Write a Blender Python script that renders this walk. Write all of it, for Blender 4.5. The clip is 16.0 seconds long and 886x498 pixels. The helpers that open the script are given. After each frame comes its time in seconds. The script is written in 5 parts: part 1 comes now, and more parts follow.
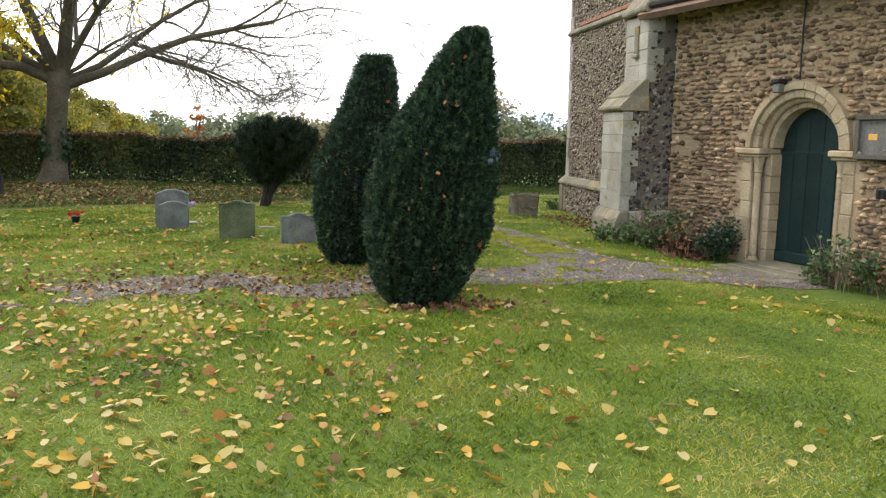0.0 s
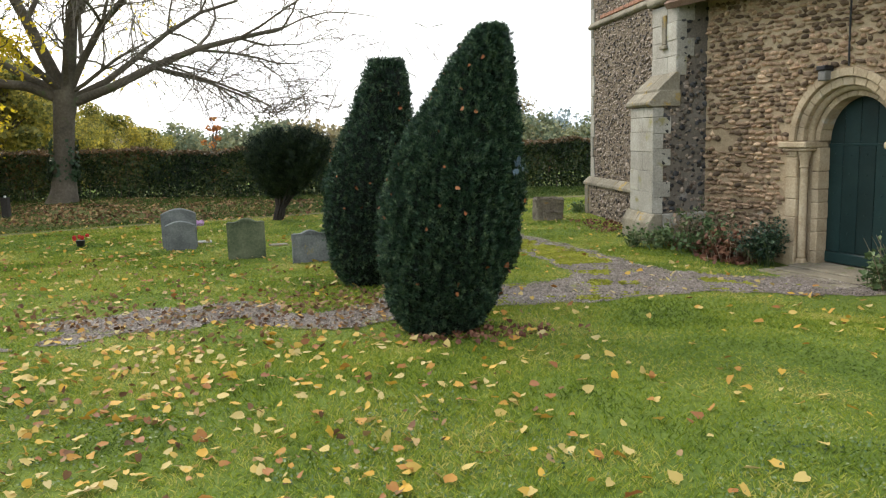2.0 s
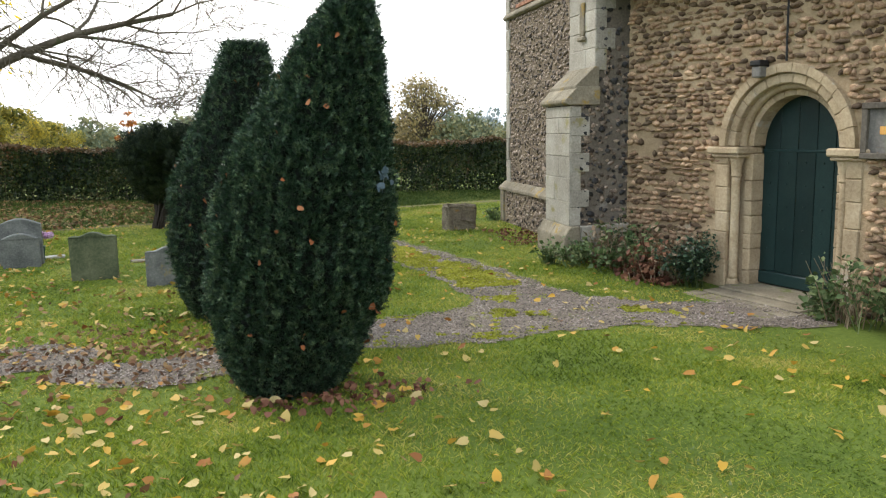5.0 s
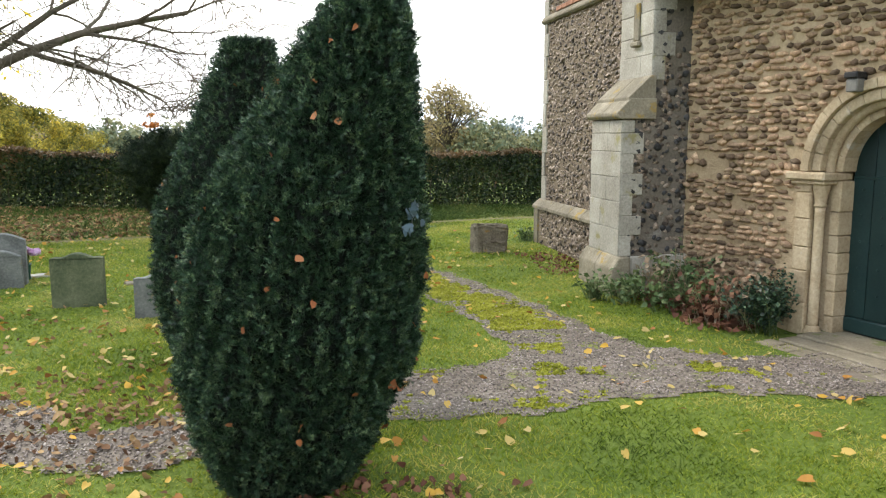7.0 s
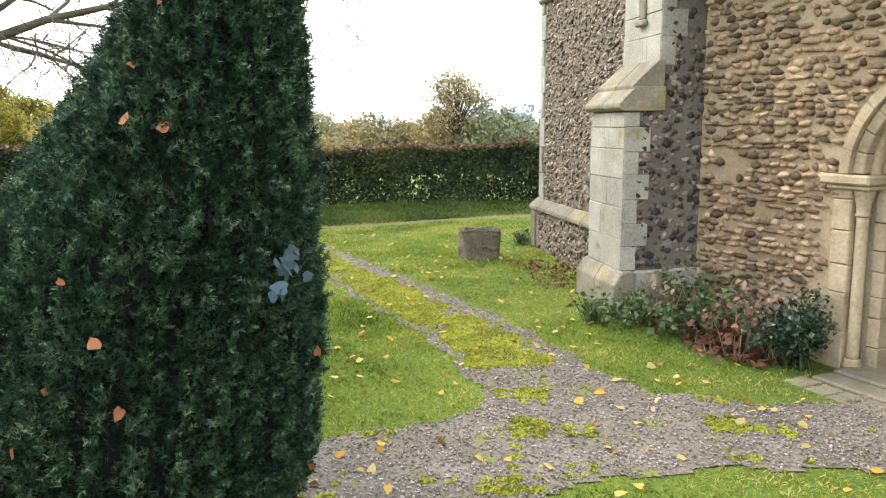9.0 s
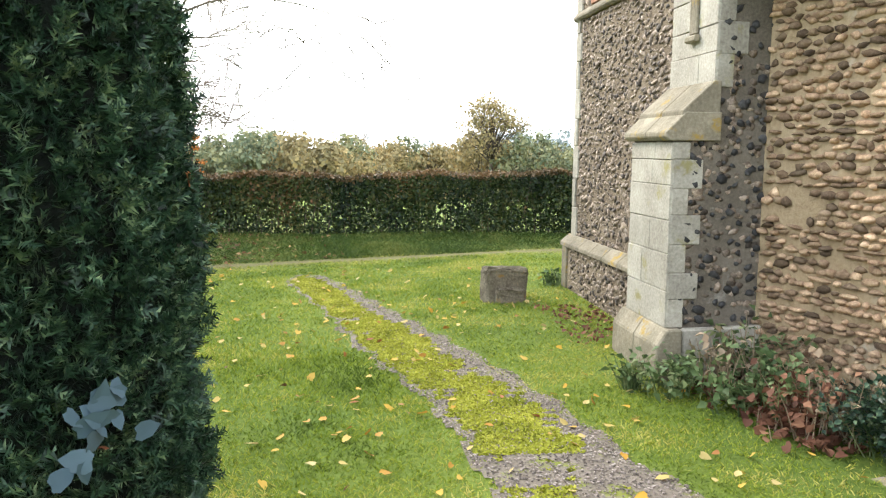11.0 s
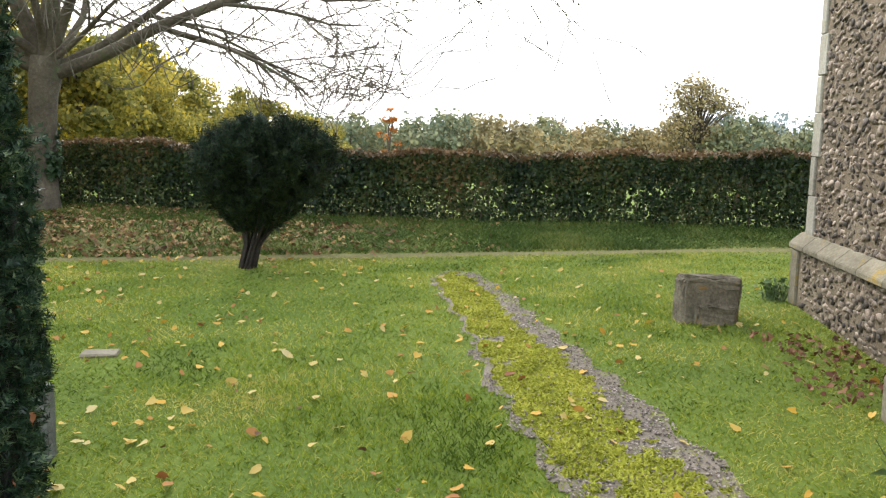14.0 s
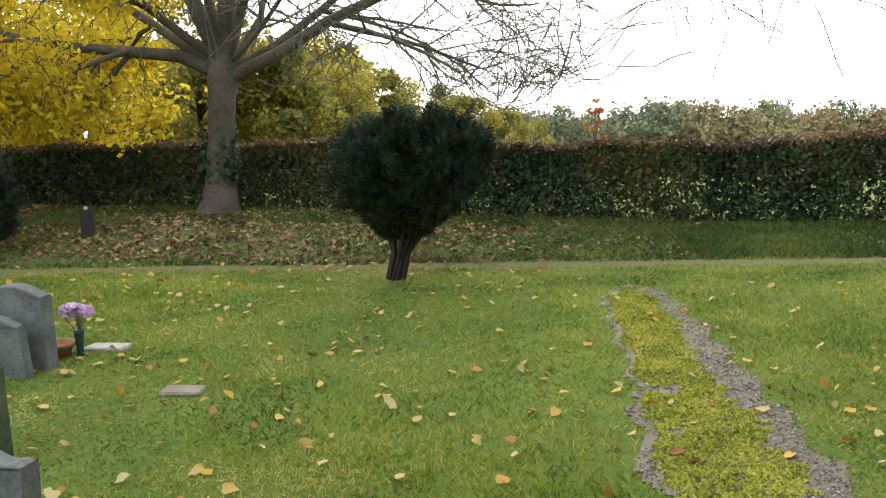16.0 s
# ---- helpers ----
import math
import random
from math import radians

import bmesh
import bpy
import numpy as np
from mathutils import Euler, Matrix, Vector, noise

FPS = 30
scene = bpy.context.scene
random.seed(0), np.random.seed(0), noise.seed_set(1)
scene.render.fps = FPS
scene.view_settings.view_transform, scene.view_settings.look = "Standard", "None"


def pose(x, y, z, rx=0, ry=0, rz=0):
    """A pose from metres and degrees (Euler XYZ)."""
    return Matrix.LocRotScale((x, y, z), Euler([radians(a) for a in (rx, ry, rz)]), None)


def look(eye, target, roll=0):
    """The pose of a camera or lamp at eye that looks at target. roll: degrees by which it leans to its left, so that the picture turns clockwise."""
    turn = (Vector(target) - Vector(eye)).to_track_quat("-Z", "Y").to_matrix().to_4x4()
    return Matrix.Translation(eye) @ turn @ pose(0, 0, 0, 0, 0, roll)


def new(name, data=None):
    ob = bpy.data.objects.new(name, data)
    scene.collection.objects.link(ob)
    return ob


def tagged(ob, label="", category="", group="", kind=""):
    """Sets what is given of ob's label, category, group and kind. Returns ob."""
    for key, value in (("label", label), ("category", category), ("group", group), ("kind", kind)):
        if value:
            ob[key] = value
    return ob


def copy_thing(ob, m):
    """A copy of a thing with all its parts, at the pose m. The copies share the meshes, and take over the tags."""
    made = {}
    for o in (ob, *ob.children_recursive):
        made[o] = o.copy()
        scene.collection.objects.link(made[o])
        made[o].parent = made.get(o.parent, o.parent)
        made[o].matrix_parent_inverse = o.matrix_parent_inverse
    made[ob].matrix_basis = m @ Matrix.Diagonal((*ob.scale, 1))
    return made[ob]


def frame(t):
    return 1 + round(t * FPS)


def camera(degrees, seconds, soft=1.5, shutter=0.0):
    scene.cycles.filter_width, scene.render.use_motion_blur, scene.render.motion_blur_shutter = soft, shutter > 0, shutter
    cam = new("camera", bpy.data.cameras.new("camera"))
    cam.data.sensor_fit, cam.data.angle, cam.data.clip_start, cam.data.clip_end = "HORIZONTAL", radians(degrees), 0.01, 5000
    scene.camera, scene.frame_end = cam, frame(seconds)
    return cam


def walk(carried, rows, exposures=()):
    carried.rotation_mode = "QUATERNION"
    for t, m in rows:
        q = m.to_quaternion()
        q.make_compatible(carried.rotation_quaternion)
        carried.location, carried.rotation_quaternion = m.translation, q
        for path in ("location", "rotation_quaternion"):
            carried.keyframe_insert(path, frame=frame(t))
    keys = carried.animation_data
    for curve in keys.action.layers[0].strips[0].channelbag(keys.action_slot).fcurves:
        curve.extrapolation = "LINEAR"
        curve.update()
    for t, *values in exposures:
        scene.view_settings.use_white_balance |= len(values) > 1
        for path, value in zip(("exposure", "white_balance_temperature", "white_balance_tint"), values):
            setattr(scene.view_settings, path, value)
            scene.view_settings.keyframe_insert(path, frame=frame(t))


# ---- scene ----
cam = camera(57.89, 16.0, soft=1.2)
PATH = [
    (0, (-0.168, -3.166, 1.521), (0.146, -1.212, 1.233), 0.79),
    (0.5, (-0.124, -3.034, 1.590), (0.167, -1.077, 1.296), -0.56),
    (1, (-0.111, -2.868, 1.598), (0.144, -0.907, 1.300), -1.18),
    (1.5, (-0.149, -2.629, 1.616), (0.105, -0.666, 1.326), -1.35),
    (2, (-0.067, -2.454, 1.594), (0.195, -0.492, 1.307), -1.57),
    (2.5, (0.104, -2.308, 1.618), (0.377, -0.347, 1.337), -1.57),
    (3, (0.210, -2.113, 1.591), (0.494, -0.153, 1.312), -1.71),
    (3.5, (0.261, -1.833, 1.601), (0.676, 0.103, 1.318), -0.94),
    (4, (0.374, -1.611, 1.577), (0.806, 0.320, 1.288), -0.79),
    (4.2, (0.447, -1.512, 1.574), (0.878, 0.418, 1.276), -0.81),
    (6.3, (0.725, -0.416, 1.673), (1.142, 1.519, 1.385), -1.43),
    (6.5, (0.737, -0.293, 1.651), (1.133, 1.647, 1.363), -1.31),
    (7, (0.779, 0.061, 1.686), (1.160, 2.004, 1.407), 0.15),
    (7.5, (0.964, 0.359, 1.658), (1.339, 2.303, 1.375), -0.94),
    (8, (1.120, 0.600, 1.707), (1.482, 2.543, 1.400), -1.02),
    (8.5, (1.234, 0.940, 1.709), (1.590, 2.883, 1.401), -0.54),
    (8.7, (1.286, 1.040, 1.745), (1.642, 2.984, 1.436), -0.28),
    (10.8, (1.657, 2.094, 1.765), (1.955, 4.056, 1.510), 0.52),
    (11, (1.698, 2.199, 1.786), (1.968, 4.165, 1.539), 0.57),
    (11.5, (1.823, 2.543, 1.740), (2.121, 4.511, 1.545), 2.28),
    (12, (1.912, 2.910, 1.733), (2.233, 4.874, 1.536), 2.15),
    (12.5, (1.974, 3.255, 1.708), (1.961, 5.236, 1.438), -1.64),
    (13, (1.998, 3.629, 1.662), (1.939, 5.608, 1.384), 2.70),
    (13.5, (2.083, 3.969, 1.627), (1.965, 5.945, 1.342), 1.54),
    (14, (2.135, 4.306, 1.629), (1.921, 6.274, 1.338), 0.72),
    (14.5, (2.138, 4.677, 1.609), (1.877, 6.638, 1.317), 0.91),
    (15, (2.249, 5.038, 1.570), (1.771, 6.957, 1.275), -1.86),
    (15.5, (2.285, 5.389, 1.563), (1.656, 7.261, 1.257), -2.11),
    (16, (2.325, 5.764, 1.579), (1.608, 7.604, 1.278), -1.58),
]
walk(cam, [(t, look(eye, target, roll)) for t, eye, target, roll in PATH],
     [(0, 1.35), (3.5, 1.33), (7, 1.66), (8.7, 2.02), (11, 2.2), (11.5, 1.98), (12, 1.62), (12.5, 1.65), (13, 1.78), (14.5, 1.72), (15, 1.27), (15.5, 1.4), (16, 1.5)])

# ---- world and sun ----
world = bpy.data.worlds.new("overcast_sky")
scene.world = world
world.use_nodes = True
wn, wl = world.node_tree.nodes, world.node_tree.links
wn.clear()
sky = wn.new("ShaderNodeTexSky")
sky.sky_type, sky.sun_disc = "NISHITA", False
sky.sun_elevation, sky.sun_rotation = radians(32), radians(-28)
sky.air_density, sky.dust_density = 1.2, 3.0
wc = wn.new("ShaderNodeTexCoord")
wm = wn.new("ShaderNodeMapping")
wm.inputs["Scale"].default_value = (1.0, 1.0, 3.0)
wz = wn.new("ShaderNodeTexNoise")
wz.inputs["Scale"].default_value, wz.inputs["Detail"].default_value = 1.6, 5
wr = wn.new("ShaderNodeValToRGB")
wr.color_ramp.elements[0].position, wr.color_ramp.elements[0].color = 0.42, (5.6, 6.5, 7.6, 1)
wr.color_ramp.elements[1].position, wr.color_ramp.elements[1].color = 0.68, (9.6, 9.6, 9.5, 1)
wx = wn.new("ShaderNodeMixRGB")
wx.inputs[0].default_value = 0.86
wb = wn.new("ShaderNodeBackground")
wb.inputs["Strength"].default_value = 0.11
wo = wn.new("ShaderNodeOutputWorld")
wl.new(wc.outputs["Generated"], wm.inputs[0])
wl.new(wm.outputs[0], wz.inputs["Vector"])
wl.new(wz.outputs["Fac"], wr.inputs[0])
wl.new(sky.outputs[0], wx.inputs[1])
wl.new(wr.outputs[0], wx.inputs[2])
wl.new(wx.outputs[0], wb.inputs[0])
wl.new(wb.outputs[0], wo.inputs[0])
sun_data = bpy.data.lights.new("sun", "SUN")
sun_data.energy, sun_data.angle, sun_data.color = 1.1, radians(14), (1.0, 0.94, 0.84)
sun = new("sun", sun_data)
sun.matrix_world = look((-18, 28, 24), (0, 4, 0))


# ---- materials ----
def material(name, rough=0.85, spec=0.3):
    m = bpy.data.materials.new(name)
    m.use_nodes = True
    b = m.node_tree.nodes["Principled BSDF"]
    b.inputs["Roughness"].default_value = rough
    b.inputs["Specular IOR Level"].default_value = spec
    return m, m.node_tree.nodes, m.node_tree.links, b


def noise_node(n, l, scale, detail=5, vec=None, rough=0.55):
    z = n.new("ShaderNodeTexNoise")
    z.inputs["Scale"].default_value, z.inputs["Detail"].default_value = scale, detail
    z.inputs["Roughness"].default_value = rough
    if vec is not None:
        l.new(vec, z.inputs["Vector"])
    return z


def ramp(n, l, fac, stops):
    r = n.new("ShaderNodeValToRGB")
    e = r.color_ramp.elements
    while len(e) < len(stops):
        e.new(0.5)
    for el, (p, c) in zip(e, stops):
        el.position, el.color = p, (*c, 1)
    l.new(fac, r.inputs[0])
    return r.outputs[0]


def mix(n, l, fac, a, b, mode="MIX"):
    x = n.new("ShaderNodeMixRGB")
    x.blend_type = mode
    for s, v in zip(x.inputs, (fac, a, b)):
        if isinstance(v, (int, float)):
            s.default_value = v
        elif isinstance(v, tuple):
            s.default_value = (*v, 1)
        else:
            l.new(v, s)
    return x.outputs[0]


def bump(n, l, b, height, strength=0.4, dist=0.01):
    u = n.new("ShaderNodeBump")
    u.inputs["Strength"].default_value, u.inputs["Distance"].default_value = strength, dist
    l.new(height, u.inputs["Height"])
    l.new(u.outputs[0], b.inputs["Normal"])


def position(n):
    return n.new("ShaderNodeNewGeometry").outputs["Position"]


def surface(name, dark, mid, light, big=1.2, fine=30, rough=0.9, relief=0.5, dist=0.01, spots=None, pieces="", spread=0.35):
    """A weathered surface: broad stains, fine grain, relief, and a shift of tone from piece to piece."""
    m, n, l, b = material(name, rough)
    p = position(n)
    z1, z2 = noise_node(n, l, big, 6, p), noise_node(n, l, fine, 6, p, 0.65)
    col = mix(n, l, 0.45, ramp(n, l, z1.outputs["Fac"], [(0.3, dark), (0.5, mid), (0.7, light)]),
              ramp(n, l, z2.outputs["Fac"], [(0.32, dark), (0.5, mid), (0.68, light)]))
    if spots:
        z3 = noise_node(n, l, spots[1], 5, p, 0.7)
        fac = ramp(n, l, z3.outputs["Fac"], [(spots[2], (0, 0, 0)), (spots[2] + 0.08, (1, 1, 1))])
        col = mix(n, l, fac, col, spots[0])
    if pieces:
        src = n.new("ShaderNodeObjectInfo").outputs["Random"] if pieces == "object" else n.new("ShaderNodeNewGeometry").outputs["Random Per Island"]
        v = ramp(n, l, src, [(0, (1 - spread,) * 3), (1, (1 + spread,) * 3)])
        col = mix(n, l, 1.0, col, v, "MULTIPLY")
    l.new(col, b.inputs["Base Color"])
    bump(n, l, b, z2.outputs["Fac"], relief, dist)
    return m


def leafy(name, stops, rough=0.6, trans=0.25, scale=1.5, drift=0.9):
    """Foliage: a tone for every leaf, drifting over the plant, with some light through it."""
    m, n, l, b = material(name, rough, 0.25)
    r = n.new("ShaderNodeNewGeometry").outputs["Random Per Island"]
    z = noise_node(n, l, scale, 6, position(n), 0.6)
    mx = n.new("ShaderNodeMath")
    mx.operation = "MULTIPLY_ADD"
    mx.inputs[1].default_value = 0.6
    l.new(r, mx.inputs[0])
    sc = n.new("ShaderNodeMath")
    sc.operation = "MULTIPLY_ADD"
    sc.inputs[1].default_value, sc.inputs[2].default_value = drift, 0.2 - drift / 2
    l.new(z.outputs["Fac"], sc.inputs[0])
    l.new(sc.outputs[0], mx.inputs[2])
    col = ramp(n, l, mx.outputs[0], stops)
    l.new(col, b.inputs["Base Color"])
    if trans:
        t = n.new("ShaderNodeBsdfTranslucent")
        l.new(col, t.inputs["Color"])
        s = n.new("ShaderNodeMixShader")
        s.inputs[0].default_value = trans
        l.new(b.outputs[0], s.inputs[1])
        l.new(t.outputs[0], s.inputs[2])
        l.new(s.outputs[0], n["Material Output"].inputs["Surface"])
    return m


def ground_material():
    m, n, l, b = material("turf", 0.95, 0.15)
    p = position(n)
    z1, z2, z3 = noise_node(n, l, 0.5, 5, p), noise_node(n, l, 22, 6, p, 0.7), noise_node(n, l, 2.2, 5, p)
    green = mix(n, l, 0.5, ramp(n, l, z1.outputs["Fac"], [(0.35, (0.07, 0.12, 0.015)), (0.6, (0.14, 0.185, 0.025))]),
                ramp(n, l, z2.outputs["Fac"], [(0.35, (0.045, 0.075, 0.012)), (0.65, (0.16, 0.19, 0.045))]))
    litter = ramp(n, l, z2.outputs["Fac"], [(0.35, (0.045, 0.032, 0.018)), (0.5, (0.13, 0.095, 0.05)), (0.66, (0.24, 0.18, 0.09))])
    sep = n.new("ShaderNodeSeparateXYZ")
    l.new(p, sep.inputs[0])

    def arith(op, a, c):
        q = n.new("ShaderNodeMath")
        q.operation = op
        for s, v in zip(q.inputs, (a, c)):
            if isinstance(v, (int, float)):
                s.default_value = v
            else:
                l.new(v, s)
        return q.outputs[0]
    # distance past the worn line that crosses the churchyard below the bank
    past = arith("SUBTRACT", arith("SUBTRACT", sep.outputs[1], arith("MULTIPLY", sep.outputs[0], 0.29)), 14.5)
    wob = arith("MULTIPLY", arith("SUBTRACT", z3.outputs["Fac"], 0.5), 0.9)
    track = ramp(n, l, arith("ADD", arith("ABSOLUTE", arith("ADD", past, wob), 0), 0.0), [(0.12, (1, 1, 1)), (0.5, (0, 0, 0))])
    col = mix(n, l, mix(n, l, 1.0, track, (0.7, 0.7, 0.7), "MULTIPLY"), green, mix(n, l, 0.35, litter, (0.2, 0.17, 0.09)))
    inside = ramp(n, l, arith("MULTIPLY", past, 0.5), [(0.1, (0, 0, 0)), (0.3, (1, 1, 1))])
    near_hedge = ramp(n, l, arith("MULTIPLY", past, 0.1), [(0.62, (1, 1, 1)), (0.8, (0, 0, 0))])
    left = ramp(n, l, arith("ADD", arith("MULTIPLY", sep.outputs[0], -0.16), arith("ADD", 0.55, wob)), [(0.3, (0.08, 0.08, 0.08)), (0.75, (0.62, 0.62, 0.62))])
    patch = ramp(n, l, z3.outputs["Fac"], [(0.36, (0.25, 0.25, 0.25)), (0.55, (1, 1, 1))])
    f = mix(n, l, 1.0, mix(n, l, 1.0, inside, near_hedge, "MULTIPLY"), mix(n, l, 1.0, left, patch, "MULTIPLY"), "MULTIPLY")
    col = mix(n, l, f, col, litter)
    l.new(col, b.inputs["Base Color"])
    bump(n, l, b, z2.outputs["Fac"], 0.8, 0.03)
    return m


TURF = ground_material()
GRASS = leafy("grass_blades", [(0.05, (0.05, 0.085, 0.007)), (0.33, (0.145, 0.205, 0.016)), (0.62, (0.25, 0.29, 0.028)), (0.95, (0.46, 0.39, 0.11))], 0.65, 0.3, 0.9, 2.4)
# bank grass: shade below the hedge is put into its darker greens
SHADED_BANK_GRASS = leafy("shaded_bank_grass", [(0.05, (0.022, 0.045, 0.008)), (0.5, (0.06, 0.10, 0.015)), (0.95, (0.15, 0.16, 0.04))], 0.7, 0.2, 0.9, 1.8)
MOSS = leafy("moss", [(0.1, (0.15, 0.165, 0.018)), (0.5, (0.29, 0.30, 0.03)), (0.9, (0.42, 0.40, 0.065))], 0.9, 0.15, 3.5, 1.6)
GRAVEL_BED = surface("gravel_bed", (0.09, 0.075, 0.055), (0.17, 0.14, 0.11), (0.26, 0.22, 0.18), 2.5, 60, 0.95, 0.8, 0.01, ((0.17, 0.185, 0.035), 3.2, 0.56))
PEBBLE = surface("gravel_stones", (0.11, 0.09, 0.075), (0.225, 0.185, 0.16), (0.40, 0.35, 0.31), 3, 40, 0.85, 0.3, 0.003, None, "island", 0.6)
YEW = leafy("yew_needles", [(0.06, (0.003, 0.008, 0.005)), (0.42, (0.017, 0.040, 0.022)), (0.7, (0.045, 0.085, 0.046)), (0.97, (0.15, 0.20, 0.10))], 0.42, 0.10, 16, 2.2)
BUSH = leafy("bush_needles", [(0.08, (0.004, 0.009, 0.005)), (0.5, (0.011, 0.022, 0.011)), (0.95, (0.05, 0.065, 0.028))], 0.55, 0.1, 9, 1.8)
# near-black colour that stands for the shade deep inside the yews
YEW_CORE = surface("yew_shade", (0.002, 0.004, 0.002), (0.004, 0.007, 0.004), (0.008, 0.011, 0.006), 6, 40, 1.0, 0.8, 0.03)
HEDGE = leafy("hedge_leaves", [(0.05, (0.007, 0.016, 0.008)), (0.4, (0.022, 0.042, 0.014)), (0.66, (0.06, 0.085, 0.022)), (0.85, (0.10, 0.095, 0.03)), (0.98, (0.15, 0.075, 0.03))], 0.4, 0.2, 0.9, 1.7)
HEDGE_TOP = leafy("hedge_top_leaves", [(0.1, (0.05, 0.045, 0.02)), (0.5, (0.12, 0.075, 0.035)), (0.9, (0.22, 0.13, 0.06))], 0.55, 0.22, 0.9)
BARK = surface("bark", (0.045, 0.037, 0.027), (0.10, 0.083, 0.06), (0.18, 0.155, 0.115), 1.5, 18, 0.95, 0.9, 0.02, ((0.09, 0.105, 0.05), 2.5, 0.58))
DARK_STEM = surface("dark_stems", (0.014, 0.011, 0.009), (0.03, 0.024, 0.019), (0.055, 0.045, 0.036), 4, 30, 0.95, 0.4)
TWIG = surface("twigs", (0.05, 0.038, 0.028), (0.10, 0.08, 0.06), (0.16, 0.13, 0.10), 2, 20, 0.95, 0.3)
IVY = leafy("ivy_leaves", [(0.1, (0.012, 0.03, 0.012)), (0.6, (0.035, 0.065, 0.025)), (0.95, (0.07, 0.10, 0.05))], 0.4, 0.1)
GREY_IVY = leafy("grey_ivy_leaves", [(0.1, (0.022, 0.042, 0.05)), (0.9, (0.075, 0.115, 0.14))], 0.35, 0.05)
YELLOW = leafy("yellow_leaves", [(0.05, (0.32, 0.29, 0.03)), (0.45, (0.66, 0.50, 0.03)), (0.9, (0.80, 0.62, 0.05))], 0.6, 0.65, 0.35)
GREENYELLOW = leafy("turning_leaves", [(0.1, (0.10, 0.115, 0.035)), (0.5, (0.27, 0.24, 0.055)), (0.9, (0.55, 0.42, 0.06))], 0.6, 0.5, 0.5, 1.5)
# distance haze is mixed into these three leaf colours, bluest in the last
HAZED_GREEN = leafy("haze_tinted_green_leaves", [(0.1, (0.11, 0.14, 0.09)), (0.5, (0.19, 0.205, 0.115)), (0.9, (0.29, 0.27, 0.13))], 0.8, 0.2, 0.15, 1.2)
HAZED_GOLD = leafy("haze_tinted_golden_leaves", [(0.1, (0.17, 0.15, 0.085)), (0.5, (0.28, 0.23, 0.11)), (0.9, (0.42, 0.30, 0.13))], 0.8, 0.2, 0.15, 1.2)
HAZED_BLUE = leafy("haze_tinted_blue_leaves", [(0.1, (0.19, 0.235, 0.24)), (0.5, (0.26, 0.30, 0.29)), (0.9, (0.33, 0.35, 0.31))], 0.9, 0.1, 0.05)
RUST = leafy("rust_leaves", [(0.1, (0.22, 0.07, 0.02)), (0.5, (0.38, 0.13, 0.03)), (0.9, (0.50, 0.22, 0.05))], 0.7, 0.3, 0.4)
FALLEN = leafy("fallen_leaf_mix", [(0.02, (0.10, 0.035, 0.015)), (0.22, (0.28, 0.11, 0.035)), (0.42, (0.52, 0.30, 0.035)), (0.62, (0.45, 0.33, 0.10)), (0.95, (0.46, 0.37, 0.19))], 0.6, 0.2, 0.8)
LITTER = leafy("brown_litter", [(0.05, (0.05, 0.025, 0.014)), (0.4, (0.15, 0.075, 0.035)), (0.7, (0.30, 0.19, 0.09)), (0.95, (0.48, 0.33, 0.13))], 0.8, 0.1, 1.0)
REDLITTER = leafy("red_litter", [(0.1, (0.05, 0.022, 0.014)), (0.5, (0.15, 0.062, 0.036)), (0.9, (0.30, 0.16, 0.09))], 0.8, 0.1, 2.0)
MORTAR = surface("warm_mortar", (0.22, 0.152, 0.088), (0.365, 0.27, 0.165), (0.49, 0.385, 0.25), 0.9, 35, 0.95, 0.8, 0.018, ((0.40, 0.34, 0.26), 1.3, 0.6))
GREY_MORTAR = surface("grey_mortar", (0.095, 0.07, 0.046), (0.165, 0.125, 0.085), (0.25, 0.20, 0.14), 1.2, 40, 0.95, 0.8, 0.014, ((0.09, 0.07, 0.052), 1.5, 0.6))
DAMP_MORTAR = surface("damp_grey_mortar", (0.065, 0.055, 0.043), (0.13, 0.11, 0.086), (0.215, 0.185, 0.148), 1.6, 40, 0.95, 0.8, 0.012, ((0.25, 0.23, 0.20), 3.0, 0.62))
COBBLE = surface("cobbles", (0.10, 0.058, 0.036), (0.28, 0.18, 0.11), (0.51, 0.375, 0.25), 9, 45, 0.9, 0.9, 0.012, None, "island", 0.7)
COBBLE_PIECE = surface("cobble_pieces", (0.10, 0.058, 0.036), (0.28, 0.18, 0.11), (0.51, 0.375, 0.25), 9, 45, 0.9, 0.9, 0.012, None, "object", 0.7)
FLINT = surface("flints", (0.045, 0.034, 0.026), (0.15, 0.112, 0.082), (0.33, 0.275, 0.22), 14, 50, 0.7, 0.6, 0.006, None, "island", 0.85)
FLINT_PIECE = surface("flint_pieces", (0.045, 0.034, 0.026), (0.15, 0.112, 0.082), (0.33, 0.275, 0.22), 14, 50, 0.7, 0.6, 0.006, None, "object", 0.85)
DARK_FLINT = surface("dark_flints", (0.012, 0.012, 0.014), (0.03, 0.029, 0.029), (0.10, 0.095, 0.09), 9, 40, 0.6, 0.4, 0.005, None, "object", 0.5)
ASHLAR = surface("pale_ashlar", (0.165, 0.145, 0.115), (0.315, 0.29, 0.24), (0.46, 0.43, 0.365), 2.2, 40, 0.9, 0.5, 0.006, ((0.24, 0.215, 0.10), 2.6, 0.6), "object", 0.14)
LICHEN_STONE = surface("lichened_stone", (0.10, 0.085, 0.058), (0.20, 0.172, 0.122), (0.33, 0.29, 0.215), 3.5, 35, 0.95, 0.7, 0.008, ((0.28, 0.19, 0.05), 4.0, 0.58), "object", 0.15)
